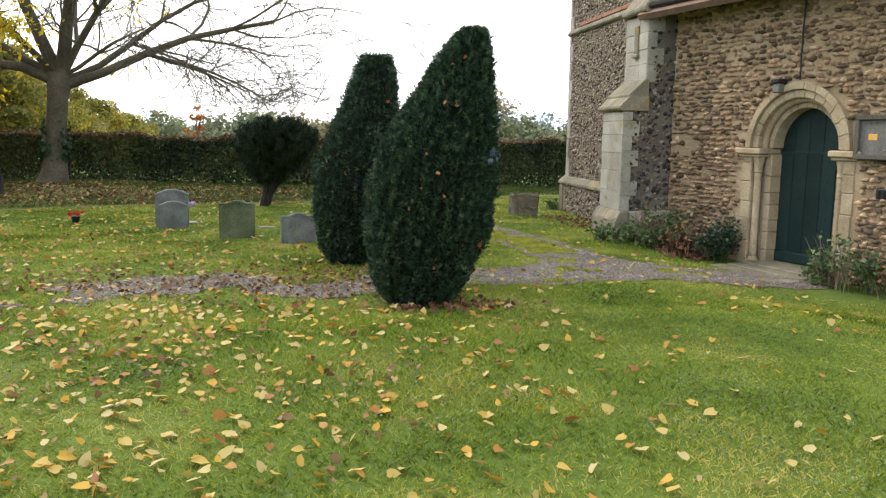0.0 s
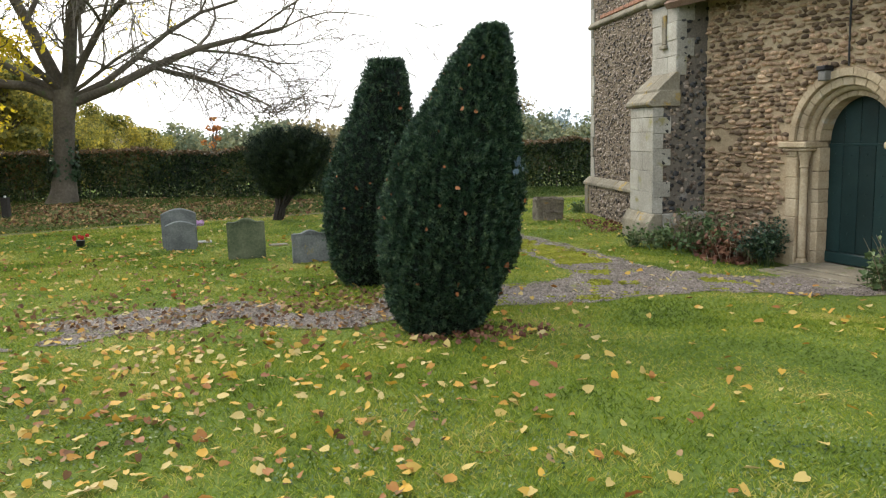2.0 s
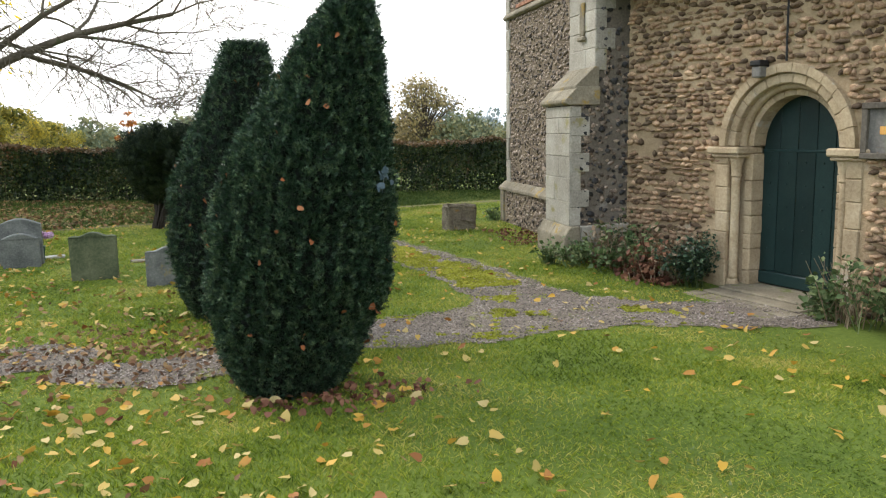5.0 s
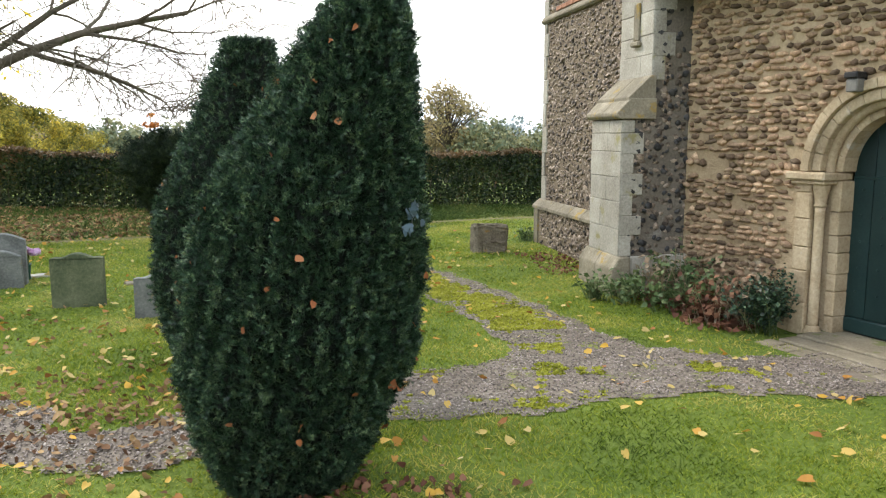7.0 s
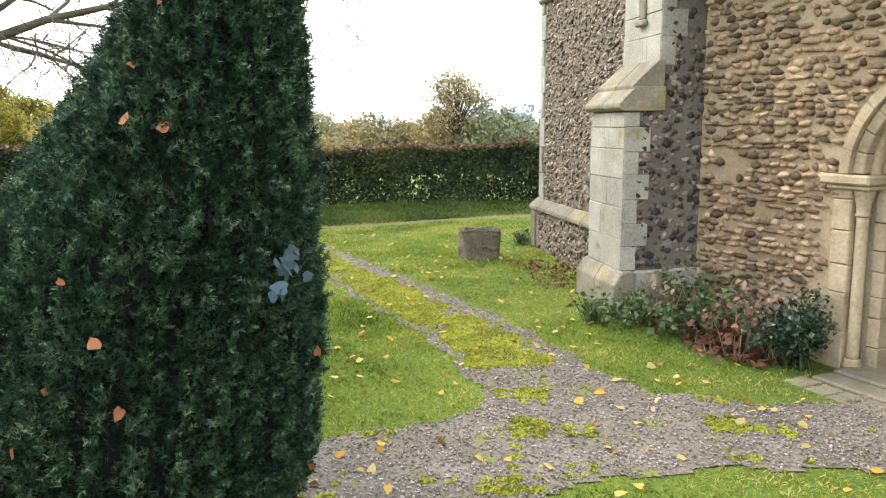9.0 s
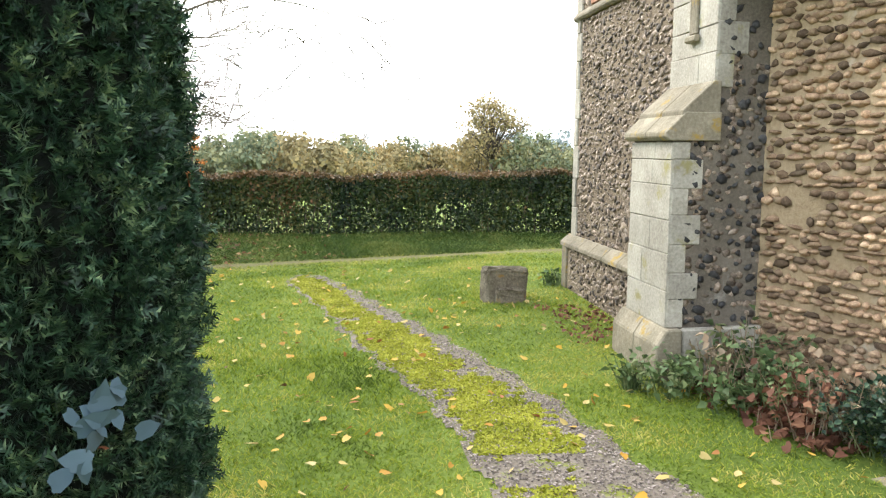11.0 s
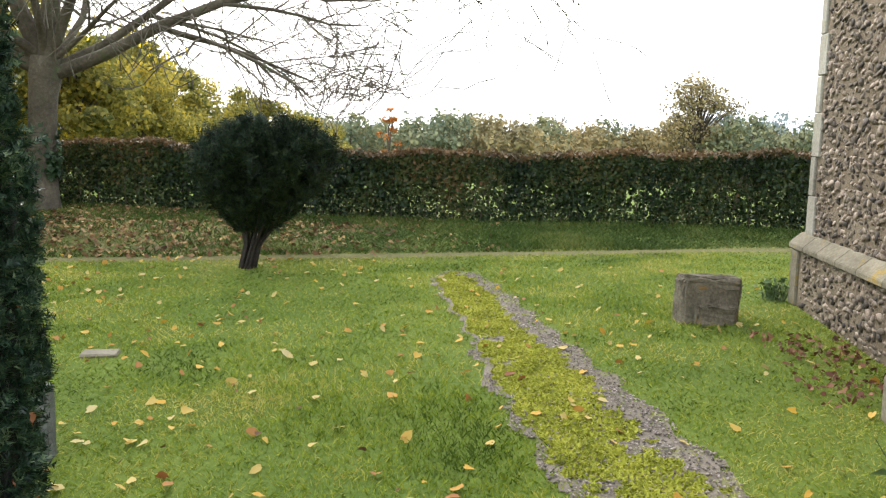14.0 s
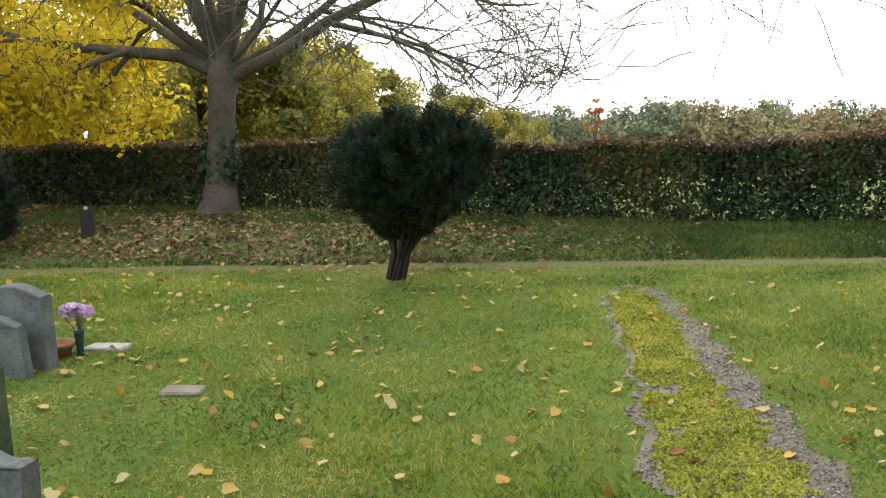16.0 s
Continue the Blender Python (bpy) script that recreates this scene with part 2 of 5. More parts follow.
WARM_STONE = surface("warm_limestone", (0.21, 0.15, 0.09), (0.37, 0.285, 0.18), (0.50, 0.41, 0.285), 2.8, 35, 0.9, 0.5, 0.008, ((0.40, 0.36, 0.29), 2.0, 0.6), "object", 0.12)
STUMP = surface("stained_stump_stone", (0.065, 0.052, 0.036), (0.15, 0.125, 0.088), (0.26, 0.225, 0.165), 5, 40, 0.95, 0.8, 0.012, ((0.22, 0.13, 0.04), 5, 0.56))
WORN = surface("worn_step_stone", (0.12, 0.10, 0.07), (0.20, 0.17, 0.12), (0.29, 0.25, 0.18), 3, 40, 0.95, 0.5, 0.006, ((0.13, 0.14, 0.05), 4, 0.56))
BRICKRED = surface("old_brick", (0.22, 0.10, 0.06), (0.33, 0.16, 0.10), (0.40, 0.24, 0.16), 6, 40, 0.95, 0.4)
GREY_STONE = surface("grey_headstone", (0.06, 0.064, 0.058), (0.125, 0.13, 0.12), (0.22, 0.22, 0.20), 5, 45, 0.9, 0.5, 0.005, ((0.19, 0.16, 0.075), 6, 0.62))
GREEN_STONE = surface("mossy_headstone", (0.03, 0.04, 0.02), (0.075, 0.088, 0.045), (0.14, 0.145, 0.085), 4, 40, 0.95, 0.5, 0.005)
DOOR_PAINT = surface("dark_green_paint", (0.004, 0.015, 0.015), (0.008, 0.025, 0.024), (0.016, 0.038, 0.035), 3, 60, 0.45, 0.15, 0.003, ((0.04, 0.055, 0.05), 18, 0.70), "object", 0.2)
IRON = surface("black_iron", (0.008, 0.008, 0.009), (0.015, 0.015, 0.016), (0.03, 0.028, 0.026), 10, 80, 0.5, 0.3)
GREY_WOOD = surface("weathered_oak", (0.05, 0.042, 0.034), (0.10, 0.085, 0.068), (0.17, 0.15, 0.12), 3, 40, 0.9, 0.5)
PAPER_GREY = surface("faded_backing", (0.09, 0.083, 0.076), (0.15, 0.14, 0.125), (0.23, 0.215, 0.19), 4, 30, 0.8, 0.1)
PAPER_ORANGE = surface("orange_notice", (0.50, 0.24, 0.05), (0.62, 0.32, 0.08), (0.68, 0.40, 0.12), 6, 40, 0.7, 0.05)
EAVE_DARK = surface("dark_eaves_timber", (0.02, 0.016, 0.013), (0.035, 0.03, 0.025), (0.06, 0.05, 0.04), 3, 30, 0.9, 0.4)
ROOF_TILE = surface("roof_tile", (0.10, 0.06, 0.045), (0.18, 0.11, 0.08), (0.26, 0.17, 0.12), 3, 30, 0.9, 0.5)
TERRACOTTA = surface("terracotta", (0.28, 0.12, 0.07), (0.40, 0.18, 0.11), (0.48, 0.25, 0.16), 8, 60, 0.85, 0.2)
VASE_GREEN = surface("dark_green_vase", (0.01, 0.04, 0.03), (0.016, 0.06, 0.045), (0.03, 0.08, 0.06), 8, 60, 0.35, 0.1)
PETAL = leafy("pink_petals", [(0.1, (0.52, 0.30, 0.50)), (0.5, (0.70, 0.48, 0.68)), (0.9, (0.85, 0.74, 0.84))], 0.6, 0.3, 8)
RED_PETAL = leafy("red_petals", [(0.1, (0.40, 0.02, 0.02)), (0.9, (0.62, 0.06, 0.04))], 0.6, 0.2, 8)
WHITE_PAINT = surface("grey_white_plastic", (0.5, 0.48, 0.44), (0.6, 0.58, 0.54), (0.68, 0.66, 0.6), 6, 60, 0.5, 0.05)
CAUGHT = leafy("dry_brown_leaves", [(0.1, (0.10, 0.035, 0.015)), (0.5, (0.24, 0.085, 0.03)), (0.9, (0.36, 0.16, 0.07))], 0.7, 0.1, 3)
STRAW = leafy("dry_stems", [(0.1, (0.16, 0.11, 0.07)), (0.9, (0.36, 0.28, 0.19))], 0.9, 0.1, 3)
WEED = leafy("weed_leaves", [(0.1, (0.03, 0.055, 0.02)), (0.5, (0.10, 0.15, 0.055)), (0.92, (0.25, 0.28, 0.13))], 0.6, 0.25, 5, 1.6)


# ---- mesh helpers ----
rng = np.random.default_rng(7)


def tri_mesh(name, verts, tris, mat, smooth=False):
    """One mesh out of arrays of corners and triangles."""
    verts, tris = np.asarray(verts, np.float32), np.asarray(tris, np.int32)
    me = bpy.data.meshes.new(name)
    me.vertices.add(len(verts))
    me.vertices.foreach_set("co", verts.ravel())
    me.loops.add(tris.size)
    me.loops.foreach_set("vertex_index", tris.ravel())
    me.polygons.add(len(tris))
    me.polygons.foreach_set("loop_start", np.arange(0, tris.size, 3, dtype=np.int32))
    if smooth:
        me.polygons.foreach_set("use_smooth", np.ones(len(tris), bool))
    me.update(calc_edges=True)
    me.materials.append(mat)
    return me


def part(name, bm, mat, parent=None, label="", smooth=False):
    """Links a bmesh as one mesh object, under a thing or a part where one is given."""
    me = bpy.data.meshes.new(name)
    bmesh.ops.recalc_face_normals(bm, faces=bm.faces)
    bm.to_mesh(me)
    bm.free()
    me.materials.append(mat)
    if smooth:
        me.polygons.foreach_set("use_smooth", np.ones(len(me.polygons), bool))
    ob = new(name, me)
    ob.parent = parent
    if label:
        ob["label"] = label
    return ob


def child(name, me, parent=None, label=""):
    ob = new(name, me)
    ob.parent = parent
    if label:
        ob["label"] = label
    return ob


def thing(name, label, category, m=None, group="", kind=""):
    ob = new(name)
    ob.empty_display_size = 0.2
    if m is not None:
        ob.matrix_world = m
    return tagged(ob, label, category, group, kind)


def box(x0, x1, y0, y1, z0, z1, bevel=0.0, rough=0.0, cuts=0):
    bm = bmesh.new()
    bmesh.ops.create_cube(bm, size=1)
    bmesh.ops.transform(bm, matrix=Matrix.Translation(((x0 + x1) / 2, (y0 + y1) / 2, (z0 + z1) / 2)) @ Matrix.Diagonal((x1 - x0, y1 - y0, z1 - z0, 1)), verts=bm.verts)
    if bevel:
        bmesh.ops.bevel(bm, geom=bm.edges[:], offset=bevel, segments=1, affect="EDGES", profile=0.5)
    if cuts:
        bmesh.ops.subdivide_edges(bm, edges=bm.edges[:], cuts=cuts, use_grid_fill=True)
    if rough:
        for v in bm.verts:
            v.co += Vector(rng.normal(0, rough, 3))
    return bm


def prism(outline, y0, y1, bevel=0.0):
    """An outline in x and z, given depth along y."""
    bm = bmesh.new()
    f = bm.faces.new([bm.verts.new((x, y0, z)) for x, z in outline])
    r = bmesh.ops.extrude_face_region(bm, geom=[f])
    bmesh.ops.translate(bm, vec=(0, y1 - y0, 0), verts=[v for v in r["geom"] if isinstance(v, bmesh.types.BMVert)])
    if bevel:
        bmesh.ops.bevel(bm, geom=[e for e in bm.edges if e.calc_length() > 2.5 * bevel], offset=bevel, segments=1, affect="EDGES", profile=0.5)
    return bm


def lathe(profile, segs=20):
    """A turned shape from (radius, z) rings."""
    bm = bmesh.new()
    rings = [[bm.verts.new((r * math.cos(2 * math.pi * k / segs), r * math.sin(2 * math.pi * k / segs), z)) for k in range(segs)] for r, z in profile]
    for a, b in zip(rings, rings[1:]):
        for k in range(segs):
            bm.faces.new((a[k], a[(k + 1) % segs], b[(k + 1) % segs], b[k]))
    bm.faces.new(rings[0][::-1])
    bm.faces.new(rings[-1])
    return bm


def tube(V, F, pts, radii, segs=6):
    """Adds a tapered tube along pts to lists of corners and triangles."""
    pts = [Vector(p) for p in pts]
    base = len(V)
    for i, (p, r) in enumerate(zip(pts, radii)):
        d = (pts[min(i + 1, len(pts) - 1)] - pts[max(i - 1, 0)]).normalized()
        a = d.cross(Vector((0.31, 0.87, 0.39))).normalized()
        b = d.cross(a)
        for k in range(segs):
            t = 2 * math.pi * k / segs
            V.append(tuple(p + r * (math.cos(t) * a + math.sin(t) * b)))
    for i in range(len(pts) - 1):
        for k in range(segs):
            p, q = base + i * segs + k, base + i * segs + (k + 1) % segs
            F.append((p, q, q + segs))
            F.append((p, q + segs, p + segs))


def unit(a):
    return a / np.maximum(np.linalg.norm(a, axis=1, keepdims=True), 1e-9)


def leaves(points, normals, size, flat=0.6, aspect=1.6, cup=0.25, jitter=0.4):
    """Four-triangle pointed leaves at points, facing roughly along normals."""
    n = len(points)
    nn = unit(normals + rng.normal(0, flat, (n, 3)))
    a = unit(np.cross(nn, rng.normal(0, 1, (n, 3))))
    b = np.cross(nn, a)
    s = (size * (1 + rng.uniform(-jitter, jitter, n)))[:, None]
    p0, p1 = points - a * s * aspect / 2, points + a * s * aspect / 2
    l, r = points - b * s / 2 + nn * s * cup - a * s * 0.15, points + b * s / 2 + nn * s * cup - a * s * 0.15
    c = points
    V = np.stack([p0, l, p1, r, c], 1).reshape(-1, 3)
    k = np.arange(n)[:, None] * 5
    T = np.stack([np.hstack([k + i, k + j, k + 4]) for i, j in ((0, 3), (3, 2), (2, 1), (1, 0))], 1).reshape(-1, 3)
    return V, T


def broad_leaves(points, normals, size, flat=0.4, curl=0.2, jitter=0.35):
    """Rounded, pointed leaves of eight triangles, each curled in its own way."""
    n = len(points)
    nn = unit(normals + rng.normal(0, flat, (n, 3)))
    a = unit(np.cross(nn, rng.normal(0, 1, (n, 3))))
    b = np.cross(nn, a)
    s = (size * (1 + rng.uniform(-jitter, jitter, n)))[:, None]
    wide = rng.uniform(0.75, 1.1, n)[:, None]
    rim = [(0.85, 0.0), (0.32, 0.42), (-0.22, 0.52), (-0.52, 0.30), (-0.42, 0.0), (-0.52, -0.30), (-0.22, -0.52), (0.32, -0.42)]
    V = [points]
    for u, v in rim:
        up = curl * (abs(v) + 0.4 * abs(u)) * rng.uniform(-0.4, 1.5, n)[:, None]
        V.append(points + s * (a * u + b * v * wide + nn * up))
    V = np.stack(V, 1).reshape(-1, 3)
    k = np.arange(n)[:, None] * 9
    T = np.stack([np.hstack([k, k + 1 + i, k + 1 + (i + 1) % 8]) for i in range(8)], 1).reshape(-1, 3)
    return V, T


def blades(points, height, lean, width):
    """Grass blades of two triangles, bent over by lean."""
    n = len(points)
    t = rng.uniform(0, 2 * math.pi, n)
    side = np.stack([np.cos(t), np.sin(t), np.zeros(n)], 1)
    t2 = rng.uniform(0, 2 * math.pi, n)
    out = np.stack([np.cos(t2), np.sin(t2), np.zeros(n)], 1) * (lean * rng.uniform(0.3, 1.6, n))[:, None]
    h = (height * rng.uniform(0.55, 1.4, n))[:, None]
    up = np.array([[0, 0, 1.0]])
    w = np.broadcast_to(np.asarray(width, float), (n,))[:, None] / 2
    V = np.stack([points - side * w, points + side * w, points + up * h * 0.6 + out * 0.4 + side * w * 0.7, points + up * h + out], 1).reshape(-1, 3)
    k = np.arange(n)[:, None] * 4
    T = np.stack([np.hstack([k, k + 1, k + 2]), np.hstack([k, k + 2, k + 3])], 1).reshape(-1, 3)
    return V, T


def sprigs(points, normals, length, needles=7, needle=0.018, width=0.0035, droop=0.3):
    """Short shoots set with narrow needles on both sides."""
    n = len(points)
    d = unit(normals + rng.normal(0, 0.55, (n, 3)) + np.array([[0, 0, droop]]))
    a = unit(np.cross(d, rng.normal(0, 1, (n, 3))))
    Vs, Ts = [], []
    for i in range(needles):
        f = (i + 0.5) / needles
        sgn = 1 if i % 2 else -1
        at = points + d * (length * f)
        ln = needle * (1.15 - 0.5 * f) * rng.uniform(0.8, 1.3, n)[:, None]
        tip = at + (a * sgn + d * 0.75 + rng.normal(0, 0.25, (n, 3))) * ln
        Vs.append(np.stack([at - d * width, at + d * width * 1.2, tip], 1))
    V = np.stack(Vs, 1).reshape(-1, 3)
    T = np.arange(len(V)).reshape(-1, 3)
    return V, T


_ico = bmesh.new()
bmesh.ops.create_icosphere(_ico, subdivisions=1, radius=1)
ICO_V = np.array([v.co[:] for v in _ico.verts])
ICO_T = np.array([[v.index for v in f.verts] for f in _ico.faces])
_ico.free()
_ico = bmesh.new()
bmesh.ops.create_icosphere(_ico, subdivisions=2, radius=1)
ICO2_V = np.array([v.co[:] for v in _ico.verts])
ICO2_T = np.array([[v.index for v in f.verts] for f in _ico.faces])
_ico.free()


def stones(centres, sizes, lump=0.16, fine=False, tilt=0.35):
    """Lumpy stones, one per centre, with three half-sizes each."""
    sv, st = (ICO2_V, ICO2_T) if fine else (ICO_V, ICO_T)
    n, k = len(centres), len(sv)
    V = sv[None] * (1 + rng.normal(0, lump, (n, k, 1)))
    V = np.sign(V) * np.abs(V) ** 0.85
    t = rng.uniform(-tilt, tilt, n)
    c, s = np.cos(t)[:, None], np.sin(t)[:, None]
    x, z = V[:, :, 0] * sizes[:, 0:1], V[:, :, 2] * sizes[:, 2:3]
    V = np.stack([x * c - z * s, V[:, :, 1] * sizes[:, 1:2], x * s + z * c], 2) + centres[:, None]
    T = st[None] + (np.arange(n) * k)[:, None, None]
    return V.reshape(-1, 3), T.reshape(-1, 3)


def smooth(a, b, x):
    t = np.clip((np.asarray(x, float) - a) / (b - a), 0, 1)
    return t * t * (3 - 2 * t)


# ---- plan of the ground ----
NEAR_X, NEAR_Y = [-9, -2.7, -1.9, -1.0, 0.0, 1.3, 2.3, 3.0, 3.9, 4.6, 5.6], [3.6, 3.95, 4.05, 4.12, 4.2, 4.6, 4.66, 4.76, 4.8, 4.75, 4.7]
FAR_X, FAR_Y = [-9, -3.1, -2.2, -1.1, -0.2, 1.4, 1.9, 2.4, 3.7, 4.3, 5.6], [4.8, 5.1, 5.25, 5.37, 5.25, 5.45, 5.58, 5.85, 5.9, 5.75, 5.9]
SIDE_Y = [5.2, 6.2, 6.6, 7.6, 8.5, 9.6, 10.95, 12.0, 13.0, 13.5]
LEFT_X, RIGHT_X = [2.3, 2.5, 2.52, 2.43, 2.18, 1.86, 1.56, 1.3, 1.08, 1.24], [3.9, 3.45, 3.38, 3.28, 3.05, 2.7, 2.27, 1.98, 1.66, 1.38]


def height(x, y):
    x, y = np.asarray(x, float), np.asarray(y, float)
    z = 0.10 * (1 - smooth(2.2, 4.0, y))
    past = y - 0.29 * x - 14.6
    z = z + smooth(0, 3.0, past) * (0.06 + 0.12 * smooth(-1, -6, x)) * (1 - smooth(20, 24, y))
    z = z - 7.5 * smooth(20, 130, y) * smooth(-60, -10, x) - 2.0 * smooth(20, 60, y) * (1 - smooth(-60, -10, x))
    z = z - 0.13 * smooth(3.4, 5.0, x) * (1 - smooth(6.6, 7.9, y))
    z = z + 0.012 * np.sin(1.7 * x + 0.6 * y) * np.sin(1.3 * y - 0.5 * x)
    return z


def on_path(x, y, grow=0.0):
    x, y = np.asarray(x, float), np.asarray(y, float)
    w = 0.04 * np.sin(3.1 * x + 1.7 * y) + 0.035 * np.sin(9.3 * x - 7.1 * y) + 0.012 * np.sin(17 * x + 21 * y) + grow
    cross = (y > np.interp(x, NEAR_X, NEAR_Y) - w) & (y < np.interp(x, FAR_X, FAR_Y) + w) & (x < 5.45)
    along = (x > np.interp(y, SIDE_Y, LEFT_X) - w) & (x < np.interp(y, SIDE_Y, RIGHT_X) + w) & (y > 5.2) & (y < 13.5)
    # turf has crept over the far arm of the path
    crept = np.sin(1.7 * x + 0.9 * y) * np.sin(3.3 * y - 0.8 * x) + 0.6 * np.sin(5.9 * x - 3.1 * y) * np.sin(6.7 * y + x)
    cross &= (x > 0.3) | (crept < 0.22 + 0.12 * x)
    return cross | along


def mossy(x, y):
    """Where moss covers the gravel: the middle of the path that runs past the tower."""
    x, y = np.asarray(x, float), np.asarray(y, float)
    f = (x - np.interp(y, SIDE_Y, LEFT_X)) / (np.interp(y, SIDE_Y, RIGHT_X) - np.interp(y, SIDE_Y, LEFT_X))
    wob = 0.5 * np.sin(2.9 * x + 4.1 * y) * np.sin(5.3 * y - 2 * x) + 0.35 * np.sin(11 * x + 3 * y) * np.sin(9 * y - 4 * x)
    fray = 0.16 * np.sin(23 * x + 17 * y) * np.sin(31 * y - 19 * x)
    strip = (y > 6.6) & (np.abs(f - 0.38) < 0.37 + 0.16 * wob + 0.5 * fray) & (wob + fray > -0.62)
    patches = (y <= 6.6) & (wob + 1.6 * fray > 0.40) & (x > 1.2)
    return strip | patches


def axis(parts):
    return np.unique(np.round(np.concatenate([np.linspace(*p) for p in parts]), 4))


gx = axis([(-2500, -200, 8), (-200, -40, 9), (-40, -14, 12), (-14, 10, 97), (10, 40, 10), (40, 200, 9), (200, 2500, 8)])
gy = axis([(-2500, -100, 6), (-100, -6, 10), (-6, 24, 121), (24, 150, 40), (150, 2800, 14)])
GX, GY = np.meshgrid(gx, gy)
gv = np.stack([GX.ravel(), GY.ravel(), height(GX, GY).ravel()], 1)
w_ = len(gx)
ii, jj = np.meshgrid(np.arange(w_ - 1), np.arange(len(gy) - 1))
q_ = (jj * w_ + ii).ravel()
ground = new("ground", tri_mesh("ground", gv, np.concatenate([np.stack([q_, q_ + 1, q_ + w_ + 1], 1), np.stack([q_, q_ + w_ + 1, q_ + w_], 1)]), TURF, True))
tagged(ground, "mown churchyard turf with worn earth and a littered bank", "ground", kind="structure")

# path of gravel: a thin bed, its stones and its moss
c_ = 0.05
px_, py_ = np.meshgrid(np.arange(-9, 5.5, c_), np.arange(3.4, 13.6, c_))
keep = on_path(px_ + c_ / 2, py_ + c_ / 2, 0.02).ravel()
bx, by = px_.ravel()[keep], py_.ravel()[keep]
corner = [(bx + a, by + b) for a, b in ((0, 0), (c_, 0), (c_, c_), (0, c_))]
key = np.stack([np.stack([np.round(cx / c_), np.round(cy / c_)], 1) for cx, cy in corner], 1).reshape(-1, 2).astype(int)
uq, inv = np.unique(key, axis=0, return_inverse=True)
inv = inv.reshape(-1, 4)
uv_ = uq * c_
pv = np.stack([uv_[:, 0], uv_[:, 1], height(uv_[:, 0], uv_[:, 1]) + 0.007], 1)
gravel_path = new("path", tri_mesh("path", pv, np.concatenate([inv[:, [0, 1, 2]], inv[:, [0, 2, 3]]]), GRAVEL_BED, True))
tagged(gravel_path, "mossy gravel path that forks to the door and the tower", "path", kind="structure")


def scatter(x0, x1, y0, y1, per_m2):
    n = int((x1 - x0) * (y1 - y0) * per_m2)
    return rng.uniform(x0, x1, n), rng.uniform(y0, y1, n)


sx, sy = scatter(-5, 5.4, 3.6, 13.4, 2300)
k_ = on_path(sx, sy, 0.03) & (~mossy(sx, sy) | (rng.random(len(sx)) < 0.07)) & ((sy < 9.5) | (rng.random(len(sx)) < 0.6))
sx, sy = sx[k_][:26000], sy[k_][:26000]
sz = rng.uniform(0.005, 0.0125, len(sx))
OCT_V = np.array([(1, 0, 0), (-0.5, 0.87, 0), (-0.5, -0.87, 0), (0.1, 0, 0.75), (0.1, 0, -0.6)])
OCT_T = np.array([(0, 1, 3), (1, 2, 3), (2, 0, 3), (1, 0, 4), (2, 1, 4), (0, 2, 4)])
t_ = rng.uniform(0, 6.28, len(sx))[:, None]
sv = OCT_V[None] * (1 + rng.normal(0, 0.25, (len(sx), 5, 1))) * sz[:, None, None]
sv = np.stack([sv[..., 0] * np.cos(t_) - sv[..., 1] * np.sin(t_), sv[..., 0] * np.sin(t_) + sv[..., 1] * np.cos(t_), sv[..., 2] * 0.8], 2)
sv += np.stack([sx, sy, height(sx, sy) + 0.014], 1)[:, None]
gravel = new("gravel", tri_mesh("gravel", sv.reshape(-1, 3), (OCT_T[None] + np.arange(len(sx))[:, None, None] * 5).reshape(-1, 3), PEBBLE))
tagged(gravel, "pinkish grey loose gravel lying on the path", "gravel", kind="stuff")

mx_, my_ = scatter(0.9, 4.8, 4.5, 13.4, 11000)
k_ = on_path(mx_, my_, -0.03) & mossy(mx_, my_)
mx_, my_ = mx_[k_][:90000], my_[k_][:90000]
moss = new("moss", tri_mesh("moss", *blades(np.stack([mx_, my_, height(mx_, my_) + 0.008], 1), 0.012, 0.020, 0.018), MOSS))
tagged(moss, "yellow-green moss in the middle of the gravel path", "moss", kind="stuff")


# ---- grass ----
def lawn(name, x0, x1, y0, y1, per_m2, tall, width, label, mat=GRASS):
    x, y = scatter(x0, x1, y0, y1, per_m2)
    past = y - 0.29 * x - 14.5
    lump = np.sin(2.3 * x + 1.1 * y) * np.sin(1.9 * y - 0.7 * x) + 0.7 * np.sin(6.1 * x - 2 * y) * np.sin(5.3 * y + x)
    k = ~on_path(x, y, -0.05 + rng.normal(0, 0.07, len(x))) & ~((x > 4.7) & (y > 8.1) & (y < 12.45)) & ~(np.abs(past) < 0.18) & (rng.random(len(x)) < 0.80 + 0.20 * lump)
    k &= ~((x > 5.15) & (y > 4.4) & (y < 12.45))
    k &= (past > 0.1) if mat is SHADED_BANK_GRASS else (past < 0.25)
    k &= ~((past > 0.3) & (past < 3.2) & (rng.random(len(x)) < 0.75 * smooth(1.5, -3, x)))
    rim = np.minimum(np.minimum(x - x0, x1 - x) / 1.5, np.minimum(y - y0, y1 - y) / 0.5)
    k &= rng.random(len(x)) < np.clip(rim, 0, 1)
    x, y = x[k], y[k]
    edge = on_path(x, y, 0.12)
    h = tall * (1 + 0.35 * np.sin(1.1 * x + 0.7 * y) * np.sin(0.9 * y)) * np.where(edge, 0.8, 1)
    V, T = blades(np.stack([x, y, height(x, y) - 0.004], 1), h, tall * 1.15, width)
    ob = new(name, tri_mesh(name, V, T, mat))
    return tagged(ob, label, "grass", kind="stuff")


lawn("grass", -5.5, 6.0, -4.5, 4.1, 5200, 0.024, 0.0062, "short mown grass on the near lawn")
lawn("grass", -6.0, 5.3, 3.7, 9.3, 4000, 0.025, 0.0072, "short mown grass between the path and the headstones")
